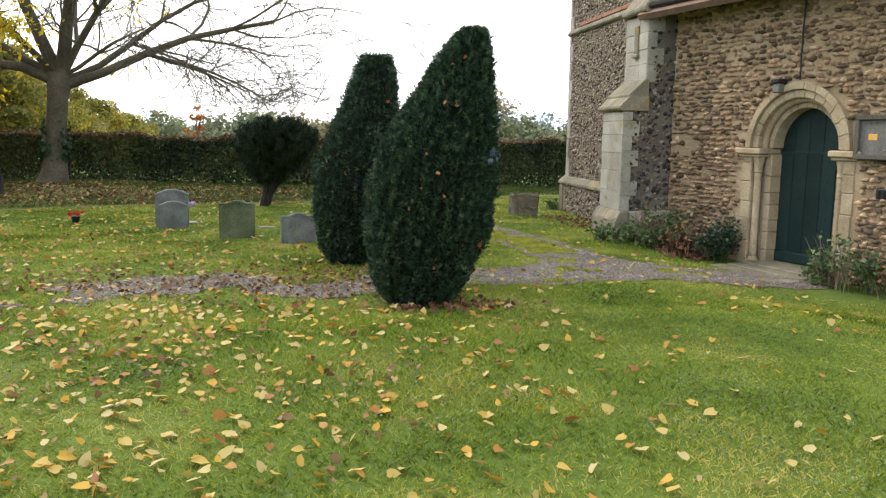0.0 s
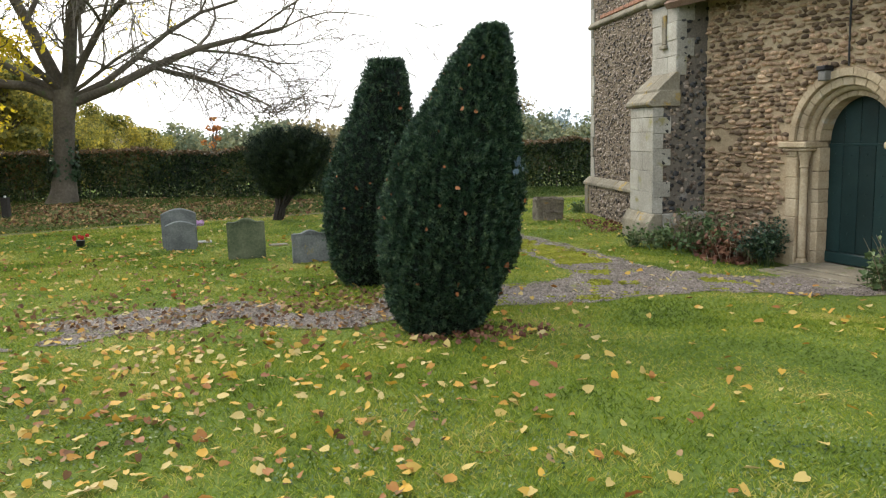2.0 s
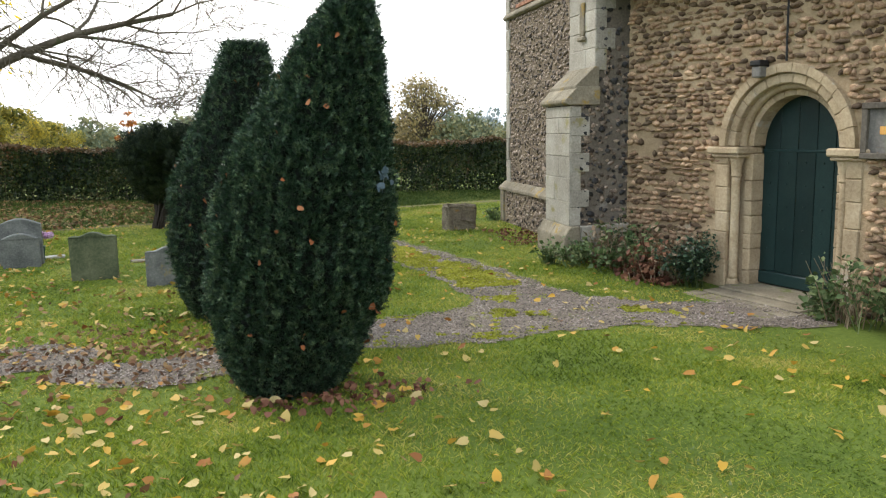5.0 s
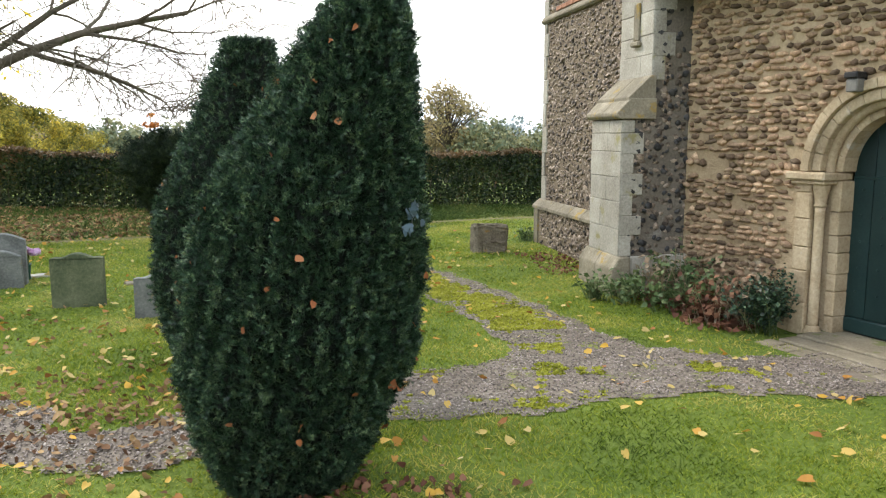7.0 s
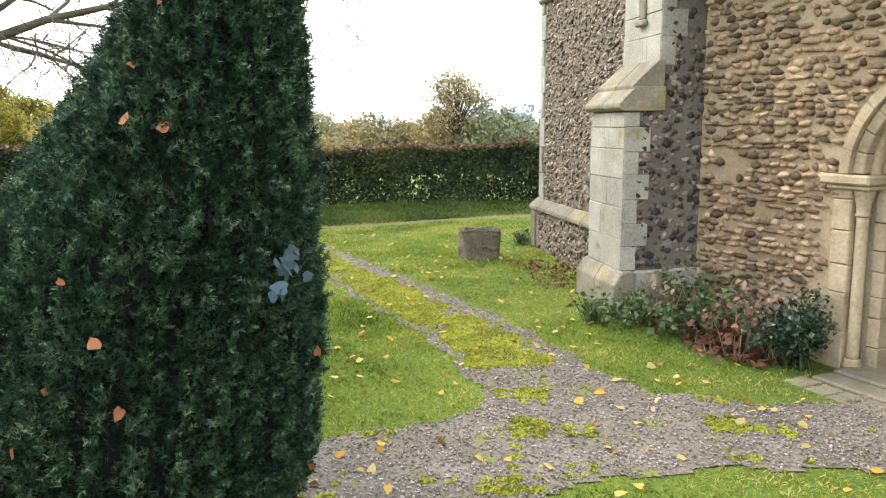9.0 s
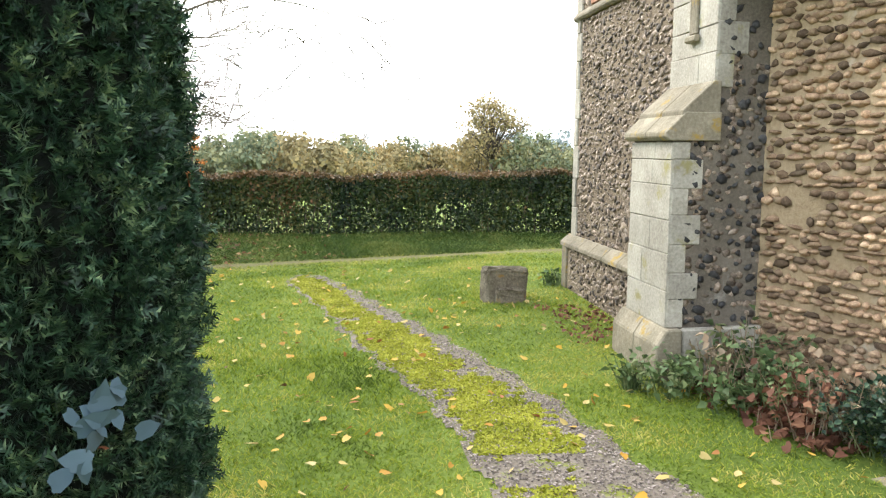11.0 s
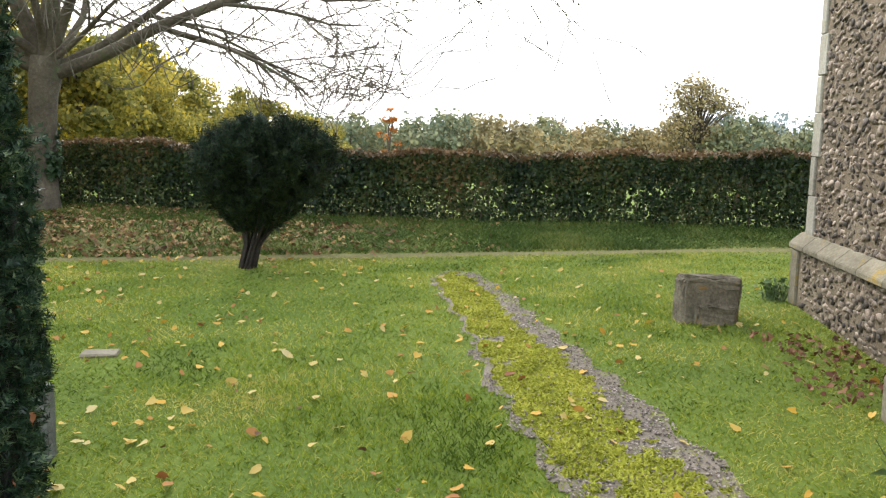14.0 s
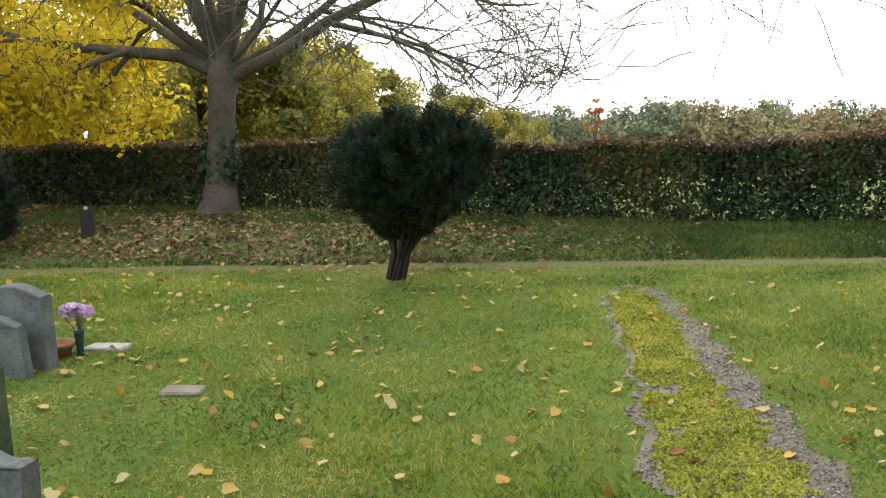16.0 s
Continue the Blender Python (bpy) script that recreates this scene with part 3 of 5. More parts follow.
lawn("grass", -8.0, 7.5, 8.6, 16.6, 2000, 0.028, 0.009, "mown grass beyond the headstones and round the tower")
# taller blades, in the greens darkened for shade under the hedge
lawn("grass", -11, 8, 12.4, 18.7, 1500, 0.06, 0.014, "rough grass on the littered bank, darkened in colour for the hedge's shade", SHADED_BANK_GRASS)

# low clover and plantain in the near turf
x, y = scatter(-3.2, 2.6, -2.4, 2.2, 900)
k = (np.sin(2.1 * x + 0.8 * y) * np.sin(1.6 * y - 1.1 * x) + 0.5 * np.sin(5.2 * x) * np.sin(4.7 * y) + rng.normal(0, 0.25, len(x))) > 0.42
clover = new("clover", tri_mesh("clover", *broad_leaves(np.stack([x[k], y[k], height(x[k], y[k]) + rng.uniform(0.012, 0.03, k.sum())], 1), np.tile([[0, 0, 1.0]], (k.sum(), 1)), 0.011, 0.45, 0.2), WEED))
tagged(clover, "dark green clover and small weeds in the lawn", "clover", kind="stuff")

# ---- church: the wall with the door ----
DOORWALL = pose(5.05, 8.11, 0, 0, 0, 104)
UC, SPRING = -2.33, 1.38
FOOT = -0.13
WALL_H = 3.45


def arc(r, a0=0, a1=180, n=18, cx=UC, cz=SPRING):
    return [(cx + r * math.cos(radians(a0 + (a1 - a0) * i / n)), cz + r * math.sin(radians(a0 + (a1 - a0) * i / n))) for i in range(n + 1)]


def door_wall():
    wall = thing("wall_door", "coursed cobble church wall bedded in warm mortar", "wall", DOORWALL, kind="structure")
    r = 0.70
    outline = [(0.3, -0.3), (0.3, WALL_H), (-9, WALL_H), (-9, -0.3), (UC - r, -0.3)] + arc(r, 180, 0) + [(UC + r, -0.3)]
    part("masonry", prism(outline, -0.8, 0.0), MORTAR, wall)
    back = part("inner_wall", box(-9, 0.3, -1.0, -0.81, -0.3, WALL_H), MORTAR, wall)
    cen, siz = [], []
    z = -0.12
    while z < WALL_H - 0.04:
        h = rng.uniform(0.044, 0.072)
        x = 0.03 - rng.uniform(0, 0.1)
        while x > -5.4:
            L = rng.uniform(0.06, 0.15) if rng.random() < 0.93 else rng.uniform(0.15, 0.22)
            cx, cz = x - L / 2, z + h / 2 + rng.normal(0, 0.010)
            d = math.hypot(cx - UC, max(cz - SPRING, 0))
            patch = (-0.58 < cx < -0.2 and 1.24 < cz < 1.5)
            if d > 0.85 + (0.10 if cz < 1.2 else 0) and not patch and rng.random() < 0.965:
                cen.append((cx, 0.004, cz))
                siz.append((L * 0.5, rng.uniform(0.026, 0.055), min(h * 0.5, L * 0.55) * rng.uniform(0.72, 1.15)))
            x -= L + rng.uniform(-0.006, 0.016)
        z += h + rng.uniform(0.0, 0.012)
    for _ in range(4):
        cen.append((rng.uniform(-0.65, -0.22), 0.012, rng.uniform(1.2, 1.5)))
        siz.append((rng.uniform(0.03, 0.06), 0.03, rng.uniform(0.025, 0.045)))
    cen, siz = np.array(cen), np.array(siz)
    near = np.where((cen[:, 0] > -1.25) & (cen[:, 2] > 0.5) & (cen[:, 2] < 2.2))[0][:290]
    far = np.setdiff1d(np.arange(len(cen)), near)
    rest = child("cobbles", tri_mesh("cobbles", *stones(cen[far], siz[far], 0.24, False, 0.16), COBBLE, True), wall)
    tagged(rest, "rounded brown cobbles laid in rough courses", kind="stuff")
    shapes = [tri_mesh("cobble", *stones(np.zeros((1, 3)), np.ones((1, 3)), 0.23, False, 0.05), COBBLE_PIECE, True) for _ in range(24)]
    for i in near:
        ob = child("cobble", shapes[i % 24], wall)
        ob.matrix_basis = Matrix.Translation(cen[i]) @ Matrix.Rotation(rng.uniform(-0.13, 0.13), 4, "Y") @ Matrix.Diagonal((*siz[i], 1))
    return wall


wall_door = door_wall()


def voussoirs(name, parent, r0, r1, y0, y1, count, mat, bevel=0.004):
    for i in range(count):
        a0, a1 = 180 * i / count + 0.12, 180 * (i + 1) / count - 0.12
        ring = arc(r1, a0, a1, 3) + arc(r0, a1, a0, 3)
        part(name, prism(ring, y0, y1, bevel), mat, parent)


def jamb_blocks(parent, x0, x1, y0, y1, z0, z1, mat, step=0.24):
    z = z0
    while z < z1 - 0.02:
        h = min(step * rng.uniform(0.75, 1.2), z1 - z)
        if z1 - z - h < 0.08:
            h = z1 - z
        part("jamb_stone", box(x0 + rng.uniform(-0.004, 0.004), x1 + rng.uniform(-0.004, 0.004), y0, y1 + rng.uniform(-0.003, 0.003), z + 0.002, z + h - 0.002, 0.009, 0.0015), mat, parent)
        z += h


def doorway():
    d = thing("doorway", "round-arched limestone doorway of recessed orders with side shafts", "doorway", DOORWALL)
    voussoirs("hood_stone", d, 0.715, 0.80, -0.05, 0.055, 13, WARM_STONE)
    voussoirs("outer_arch_stone", d, 0.615, 0.712, -0.12, 0.018, 13, WARM_STONE, 0.010)
    V, F = [], []
    tube(V, F, [(x, -0.10, z) for x, z in arc(0.605, 0, 180, 30)], [0.045] * 31, 10)
    child("arch_roll", tri_mesh("arch_roll", V, F, WARM_STONE, True), d)
    voussoirs("inner_arch_stone", d, 0.50, 0.60, -0.34, -0.13, 12, WARM_STONE)
    for s in (1, -1):
        a = lambda p, q: sorted((UC + s * p, UC + s * q))
        jamb_blocks(d, *a(0.70, 0.86), -0.12, 0.016, FOOT, 1.29, WARM_STONE, 0.27)
        jamb_blocks(d, *a(0.50, 0.60), -0.34, -0.13, FOOT, 1.30, WARM_STONE, 0.2)
        part("reveal", box(*a(0.602, 0.70), -0.34, -0.14, FOOT, 1.29, 0.004), WARM_STONE, d)
        shaft = part("shaft", lathe([(0.052, FOOT + 0.10), (0.048, FOOT + 0.14), (0.045, 0.55), (0.045, 1.0), (0.047, 1.06)], 14), WARM_STONE, d, smooth=True)
        at_shaft = Matrix.Translation((UC + s * 0.645, -0.055, 0))
        shaft.matrix_basis = at_shaft
        base = part("shaft_base", lathe([(0.075, FOOT), (0.075, FOOT + 0.05), (0.062, FOOT + 0.07), (0.066, FOOT + 0.085), (0.052, FOOT + 0.10)], 14), WARM_STONE, d, smooth=True)
        base.matrix_basis = at_shaft
        cap = part("capital", lathe([(0.05, 1.06), (0.062, 1.075), (0.05, 1.09), (0.056, 1.15), (0.078, 1.24), (0.082, 1.285)], 12), WARM_STONE, d, smooth=True)
        cap.matrix_basis = at_shaft
        part("impost", box(*a(0.52, 0.95), -0.30, 0.075, 1.30, 1.375, 0.014), WARM_STONE, d)
        part("impost_under", box(*a(0.54, 0.91), -0.30, 0.045, 1.262, 1.298, 0.012), WARM_STONE, d)
    part("sill", box(UC - 0.62, UC + 0.62, -0.40, 0.18, FOOT - 0.12, FOOT + 0.05, 0.012), WORN, d)
    return d


doorway()


def church_door():
    d = thing("door_1", "dark green boarded church door, closed, with iron studs", "door", DOORWALL, kind="structure")
    r, edges = 0.515, [-0.515, -0.34, -0.13, 0.09, 0.31, 0.515]
    for a, b in zip(edges, edges[1:]):
        for z0, z1 in ((FOOT + 0.20, 1.325), (1.335, None)):
            n, g = 6, 0.004
            if z1 is None:
                top = [(UC + x, SPRING + math.sqrt(max(r * r - x * x, 0.0004))) for x in np.linspace(b - g, a + g, n)]
                line = [(UC + a + g, z0), (UC + b - g, z0)] + top
            else:
                line = [(UC + a + g, z0), (UC + b - g, z0), (UC + b - g, z1), (UC + a + g, z1)]
            part("plank", prism(line, -0.33, -0.295 - (0.012 if z1 is None else 0), 0.003), DOOR_PAINT, d)
    part("backing", prism([(UC - r, FOOT + 0.06), (UC + r, FOOT + 0.06)] + arc(r, 0, 180), -0.36, -0.331), DOOR_PAINT, d)
    part("bottom_board", box(UC - 0.51, UC + 0.51, -0.33, -0.275, FOOT + 0.06, FOOT + 0.195, 0.012), DOOR_PAINT, d)
    part("middle_rail", box(UC - 0.51, UC + 0.51, -0.31, -0.288, 1.318, 1.345, 0.006), DOOR_PAINT, d)
    stud = lathe([(0.012, 0), (0.010, 0.006), (0.004, 0.010)], 8)
    me = bpy.data.meshes.new("stud")
    bmesh.ops.rotate(stud, cent=(0, 0, 0), matrix=Matrix.Rotation(radians(-90), 3, "X"), verts=stud.verts)
    stud.to_mesh(me)
    stud.free()
    me.materials.append(DOOR_PAINT)
    for x in (-0.42, -0.23, -0.02, 0.2, 0.41):
        for z in (0.30, 0.53, 0.76, 0.99, 1.22):
            child("stud", me, d).matrix_basis = Matrix.Translation((UC + x + rng.normal(0, 0.004), -0.295, z + rng.normal(0, 0.006)))
    handle = part("handle_plate", box(UC - 0.475, UC - 0.40, -0.297, -0.285, 1.02, 1.12, 0.004), IRON, d, "black iron plate")
    V, F = [], []
    tube(V, F, [(UC - 0.44 + 0.04 * math.sin(t), -0.275, 1.05 + 0.04 * math.cos(t)) for t in np.linspace(0, 6.283, 17)], [0.007] * 17, 6)
    child("ring", tri_mesh("ring", V, F, IRON, True), handle, "black iron ring handle")


church_door()

step = thing("doorstep", "worn brick doorstep laid before the church door", "doorstep", DOORWALL)
part("slab", box(UC - 0.6, UC + 0.62, 0.19, 0.40, FOOT - 0.06, FOOT + 0.03, 0.012), WORN, step)
for i in range(7):
    for j in range(2):
        part("brick", box(UC - 0.66 + i * 0.19, UC - 0.48 + i * 0.19, 0.44 + j * 0.11, 0.54 + j * 0.11, FOOT - 0.05, FOOT + 0.018 + rng.uniform(-0.004, 0.004), 0.006), WORN, step)

board = thing("notice_board", "weathered oak notice board with an orange notice pinned inside", "notice board", DOORWALL)
part("back_panel", box(-4.02, -3.24, 0.03, 0.05, 1.34, 1.72), PAPER_GREY, board, "faded grey backing")
for a in ((-4.08, -3.20, 1.72, 1.775), (-4.08, -3.20, 1.29, 1.342)):
    part("rail", box(a[0], a[1], 0.02, 0.09, a[2], a[3], 0.006), GREY_WOOD, board)
for a in ((-3.255, -3.20), (-4.08, -4.025)):
    part("stile", box(a[0], a[1], 0.02, 0.085, 1.343, 1.719, 0.005), GREY_WOOD, board)
part("notice", box(-3.47, -3.36, 0.051, 0.054, 1.50, 1.57), PAPER_ORANGE, board, "small orange notice")

vent = thing("air_brick", "black iron ventilation grille set in the cobble wall", "grille", DOORWALL)
part("frame", box(-3.85, -3.50, -0.01, 0.045, 0.87, 0.98, 0.008), IRON, vent)
for i in range(6):
    part("bar", box(-3.83 + i * 0.055, -3.80 + i * 0.055, 0.046, 0.055, 0.885, 0.965, 0.002), IRON, vent)

lamp = thing("wall_lamp", "small square grey wall lamp with a black cap", "wall lamp", DOORWALL)
part("housing", box(-2.12, -2.01, 0.03, 0.14, 2.06, 2.17, 0.01), PAPER_GREY, lamp)
part("cap", box(-2.13, -2.00, 0.03, 0.16, 2.172, 2.225, 0.01), IRON, lamp, "black metal cap")
part("bracket", box(-2.11, -2.02, 0.0, 0.029, 2.08, 2.21, 0.004), IRON, lamp)

V, F = [], []
tube(V, F, [(-2.36 + 0.008 * math.sin(3 * z), 0.055, z) for z in np.linspace(2.2, 3.4, 16)], [0.011] * 16, 6)
cable = new("lightning_cable", tri_mesh("lightning_cable", V, F, IRON, True))
cable.matrix_world = DOORWALL
tagged(cable, "dark cable running down the wall to the arch", "cable")

eaves = thing("eaves", "dark timber eaves with a plain tiled roof slope above", "eaves", DOORWALL, kind="structure")
part("soffit", box(-9, 0.2, -0.2, 0.36, WALL_H - 0.10, WALL_H - 0.02, 0.01), EAVE_DARK, eaves)
part("gutter", box(-9, 0.15, 0.361, 0.47, WALL_H - 0.13, WALL_H - 0.03, 0.03), EAVE_DARK, eaves)
roof = part("roof_slope", box(-9, 0.3, -4.2, 0.45, 0, 0.09), ROOF_TILE, eaves)
roof.matrix_basis = Matrix.Translation((0, 0.1, WALL_H)) @ Matrix.Rotation(radians(-38), 4, "X")

# ---- church: tower and buttress ----
TX = 4.80


def flint_field(y0, y1, z0, z1, x, spacing, size, seed_skip=0.1):
    """Centres and sizes of irregular flints over an upright rectangle that faces -x."""
    ys, zs = np.meshgrid(np.arange(y0, y1, spacing), np.arange(z0, z1, spacing * 0.92))
    ys, zs = ys.ravel() + rng.normal(0, spacing * 0.26, ys.size), zs.ravel() + rng.normal(0, spacing * 0.26, zs.size)
    k = (rng.random(len(ys)) > seed_skip) & (ys > y0) & (ys < y1) & (zs > z0) & (zs < z1)
    ys, zs = ys[k], zs[k]
    s = size * rng.uniform(0.55, 1.35, len(ys))
    return np.stack([np.full(len(ys), x), ys, zs], 1), np.stack([s * 0.28, s * rng.uniform(0.75, 1.2, len(ys)), s * rng.uniform(0.5, 1.0, len(ys))], 1)


def tower():
    t = thing("wall_tower", "flint rubble tower wall with pale stone quoins and plinth", "tower wall", kind="structure")
    part("core", box(TX, 9.5, 8.4, 12.30, -0.3, 9.0), GREY_MORTAR, t)
    c, s = flint_field(8.9, 12.12, 0.70, 3.40, TX, 0.064, 0.039, 0.05)
    c2, s2 = flint_field(8.9, 12.12, 3.52, 6.0, TX, 0.066, 0.039, 0.05)
    c3, s3 = flint_field(8.9, 12.16, 0.0, 0.54, TX - 0.09, 0.064, 0.039, 0.05)
    part("plinth_core", box(TX - 0.09, TX, 8.9, 12.38, -0.3, 0.56), GREY_MORTAR, t)
    part("plinth_core_end", box(TX, 9.4, 12.30, 12.38, -0.3, 0.56), GREY_MORTAR, t)
    c, s = np.concatenate([c, c2, c3]), np.concatenate([s, s2, s3])
    near = np.where((c[:, 1] < 10.6) & (c[:, 1] > 9.0) & (c[:, 2] > 0.7) & (c[:, 2] < 2.0))[0][:290]
    far = np.setdiff1d(np.arange(len(c)), near)
    tagged(child("flints", tri_mesh("flints", *stones(c[far], s[far], 0.30, False, 0.8), FLINT), t), "knapped grey and buff flints", kind="stuff")
    shapes = [tri_mesh("flint", *stones(np.zeros((1, 3)), np.ones((1, 3)), 0.30), FLINT_PIECE) for _ in range(20)]
    for i in near:
        child("flint", shapes[i % 20], t).matrix_basis = Matrix.Translation(c[i]) @ Matrix.Rotation(rng.uniform(-0.6, 0.6), 4, "X") @ Matrix.Diagonal((*s[i], 1))
    z, k = 0.66, 0
    while z < 8:
        h = rng.uniform(0.26, 0.42)
        if z < 3.42 < z + h + 0.1:
            h = 3.42 - z if 3.42 - z > 0.1 else 3.44 - z
        w = 0.11 if k % 2 else 0.19
        part("quoin", box(TX - 0.022, TX + 0.3, 12.31 - w, 12.325, z + 0.002, z + h - 0.003, 0.008), ASHLAR, t)
        z += h
        k += 1
    part("plinth_quoin", box(TX - 0.115, TX + 0.2, 12.20, 12.40, 0.0, 0.545, 0.012), LICHEN_STONE, t, "orange-lichened corner stone")
    y = 12.42
    while y > 8.95:
        L = rng.uniform(0.35, 0.6)
        part("plinth_cap", prism([(TX + 0.02, 0.55), (TX - 0.135, 0.55), (TX - 0.135, 0.60), (TX - 0.02, 0.70), (TX + 0.02, 0.70)], max(y - L + 0.003, 8.95), y, 0.008), LICHEN_STONE, t)
        y -= L
    y = 12.36
    while y > 8.95:
        L = rng.uniform(0.5, 0.8)
        part("string_stone", prism([(TX + 0.02, 3.40), (TX - 0.03, 3.40), (TX - 0.06, 3.43), (TX - 0.06, 3.455), (TX - 0.01, 3.52), (TX + 0.02, 3.52)], max(y - L + 0.003, 8.95), y, 0.004), LICHEN_STONE, t)
        y -= L
    for i in range(11):
        part("brick", box(TX - 0.025, TX + 0.05, 9.2 + i * 0.235, 9.42 + i * 0.235, 3.53, 3.59, 0.006), BRICKRED, t)
    return t


tower()
BY0, BY1 = 8.11, 8.95


def ashlar_face(parent, x, y0, y1, z0, z1, depth=0.14, course=0.24):
    z = z0
    while z < z1 - 0.01:
        h = min(course * rng.uniform(0.75, 1.25), z1 - z)
        if z1 - z - h < 0.1:
            h = z1 - z
        cut = rng.uniform(0.35, 0.65) * (y1 - y0) + y0
        spans = [(y0, y1)] if rng.random() < 0.25 else [(y0, cut), (cut, y1)]
        for a, b in spans:
            part("ashlar_block", box(x + rng.uniform(-0.003, 0.003), x + depth, a + 0.0015, b - 0.0015, z + 0.0015, z + h - 0.0015, 0.006, 0.001), ASHLAR, parent)
        z += h


def buttress():
    b = thing("buttress", "stepped ashlar and flint buttress with weathered offsets", "buttress", kind="structure")
    part("core", box(4.30, 5.4, BY0 + 0.012, BY1 - 0.012, -0.3, 1.90), DAMP_MORTAR, b)
    part("upper_core", box(4.62, 5.4, BY0 + 0.012, BY1 - 0.012, 1.90, 3.25), DAMP_MORTAR, b)
    ashlar_face(b, 4.28, BY0, BY1, 0.40, 1.86)
    ashlar_face(b, 4.60, BY0, BY1, 2.28, 3.26)
    # base course with its chamfer
    for y0, y1 in ((BY0 - 0.08, 8.52), (8.522, BY1 + 0.08)):
        part("base_stone", prism([(4.40, -0.2), (4.19, -0.2), (4.19, 0.27), (4.275, 0.40), (4.40, 0.40)], y0, y1, 0.012), LICHEN_STONE, b)
    side = part("side_base", prism([(4.41, -0.2), (5.12, -0.2), (5.12, 0.42), (4.41, 0.40)], BY0 - 0.06, BY0 + 0.01, 0.015), ASHLAR, b)
    # two weathered offsets
    for y0, y1 in ((BY0 - 0.03, 8.50), (8.502, BY1 + 0.03)):
        part("drip_stone", prism([(4.66, 1.87), (4.25, 1.87), (4.215, 1.90), (4.215, 1.935), (4.37, 2.09), (4.66, 2.09)], y0, y1, 0.007), LICHEN_STONE, b)
        part("slope_stone", prism([(4.65, 2.06), (4.345, 2.06), (4.345, 2.10), (4.595, 2.33), (4.65, 2.33)], y0 + 0.012, y1 - (0.012 if y1 > 8.6 else 0), 0.007), LICHEN_STONE, b)
        part("head_stone", prism([(5.2, 3.28), (4.55, 3.28), (4.52, 3.31), (4.52, 3.36), (4.85, 3.75), (5.2, 3.75)], y0, y1, 0.008), LICHEN_STONE, b)
    # long and short corner stones on the side face
    for x0, z0, z1 in ((4.28, 0.40, 1.86), (4.60, 2.28, 3.26)):
        z, k = z0, 0
        while z < z1 - 0.02:
            h = min(rng.uniform(0.2, 0.3), z1 - z)
            if z1 - z - h < 0.08:
                h = z1 - z
            part("corner_stone", box(x0 + 0.012, x0 + (0.26 if k % 2 else 0.15), BY0 - 0.004, BY0 + 0.1, z + 0.002, z + h - 0.002, 0.007), ASHLAR, b)
            z += h
            k += 1
    shapes = [tri_mesh("flint", *stones(np.zeros((1, 3)), np.ones((1, 3)), 0.22), DARK_FLINT) for _ in range(12)]
    n = 0
    for z in np.arange(0.46, 3.2, 0.105):
        for x in np.arange(4.44 if z < 1.9 else 4.74, 5.12, 0.10):
            if rng.random() < 0.22:
                continue
            s = rng.choice((0.016, 0.022, 0.030, 0.038))
            ob = child("flint", shapes[n % 12], b)
            ob.matrix_basis = Matrix.Translation((min(x + rng.normal(0, 0.04), 5.1), BY0 + 0.012, z + rng.normal(0, 0.035))) @ Matrix.Rotation(rng.uniform(-1, 1), 4, "Y") @ Matrix.Diagonal((s * rng.uniform(0.8, 1.5), 0.022, s, 1))
            n += 1
    c, s = flint_field(BY0, BY1, 0.45, 3.2, 0.0, 0.075, 0.036, 0.25)
    xs = rng.uniform(4.42, 5.12, len(c))
    xs = np.where(c[:, 2] > 1.88, np.clip(xs, 4.76, None), xs)
    c = np.stack([xs, np.full(len(c), BY0 + 0.013), c[:, 2]], 1)[:260]
    tagged(child("small_flints", tri_mesh("small_flints", *stones(c, np.stack([s[:260, 1], s[:260, 0] * 0.6, s[:260, 2]], 1), 0.2), FLINT), b), "small brown flints in the side face", kind="stuff")
    # carved panel high on the front
    part("carved_panel", box(4.575, 4.60, 8.42, 8.56, 2.72, 3.12, 0.01), LICHEN_STONE, b)
    part("carved_corbel", box(4.55, 4.60, 8.39, 8.59, 2.66, 2.715, 0.012), LICHEN_STONE, b)


buttress()

# ---- headstones and small stones ----
def headstone(label, m, w, h, t, mat, style, tilt=0.0):
    ob = thing("headstone", label, "headstone", m @ pose(0, 0, 0, tilt, 0, 0), "churchyard headstones")
    k = np.linspace(0, 1, 13)
    if style == "round":
        top = [(w / 2 - w * u, h - 0.16 * w + 0.16 * w * math.sin(math.pi * u)) for u in k]
        line = [(-w / 2, -0.1), (w / 2, -0.1), (w / 2, h - 0.17 * w)] + top + [(-w / 2, h - 0.17 * w)]
    else:
        top = [(w / 2 - w * u, h - 0.11 * w + (0.11 * w * math.sin(math.pi * (u - 0.2) / 0.6) if 0.2 < u < 0.8 else 0.03 * w * math.sin(math.pi * min(u, 1 - u) / 0.2))) for u in k]
        line = [(-w / 2, -0.1), (w / 2, -0.1), (w / 2, h - 0.12 * w)] + top + [(-w / 2, h - 0.12 * w)]
    part("slab", prism(line, -t / 2, t / 2, 0.008), mat, ob)
    return ob


headstone("grey lichened headstone with a rounded top", pose(-2.36, 9.72, 0, 0, 0, 8), 0.49, 0.60, 0.11, GREY_STONE, "round", 2)
headstone("small dark grey headstone leaning against a taller one", pose(-2.31, 9.52, 0, 0, 0, 8), 0.42, 0.44, 0.07, GREY_STONE, "round", 7)
headstone("mossy green headstone with a shaped top", pose(-1.26, 8.42, 0, 0, 0, 2), 0.49, 0.54, 0.10, GREEN_STONE, "shaped", 1)
headstone("small speckled grey headstone with a shaped top", pose(-0.40, 7.80, 0, 0, 0, 10), 0.46, 0.42, 0.10, GREY_STONE, "shaped", -2)

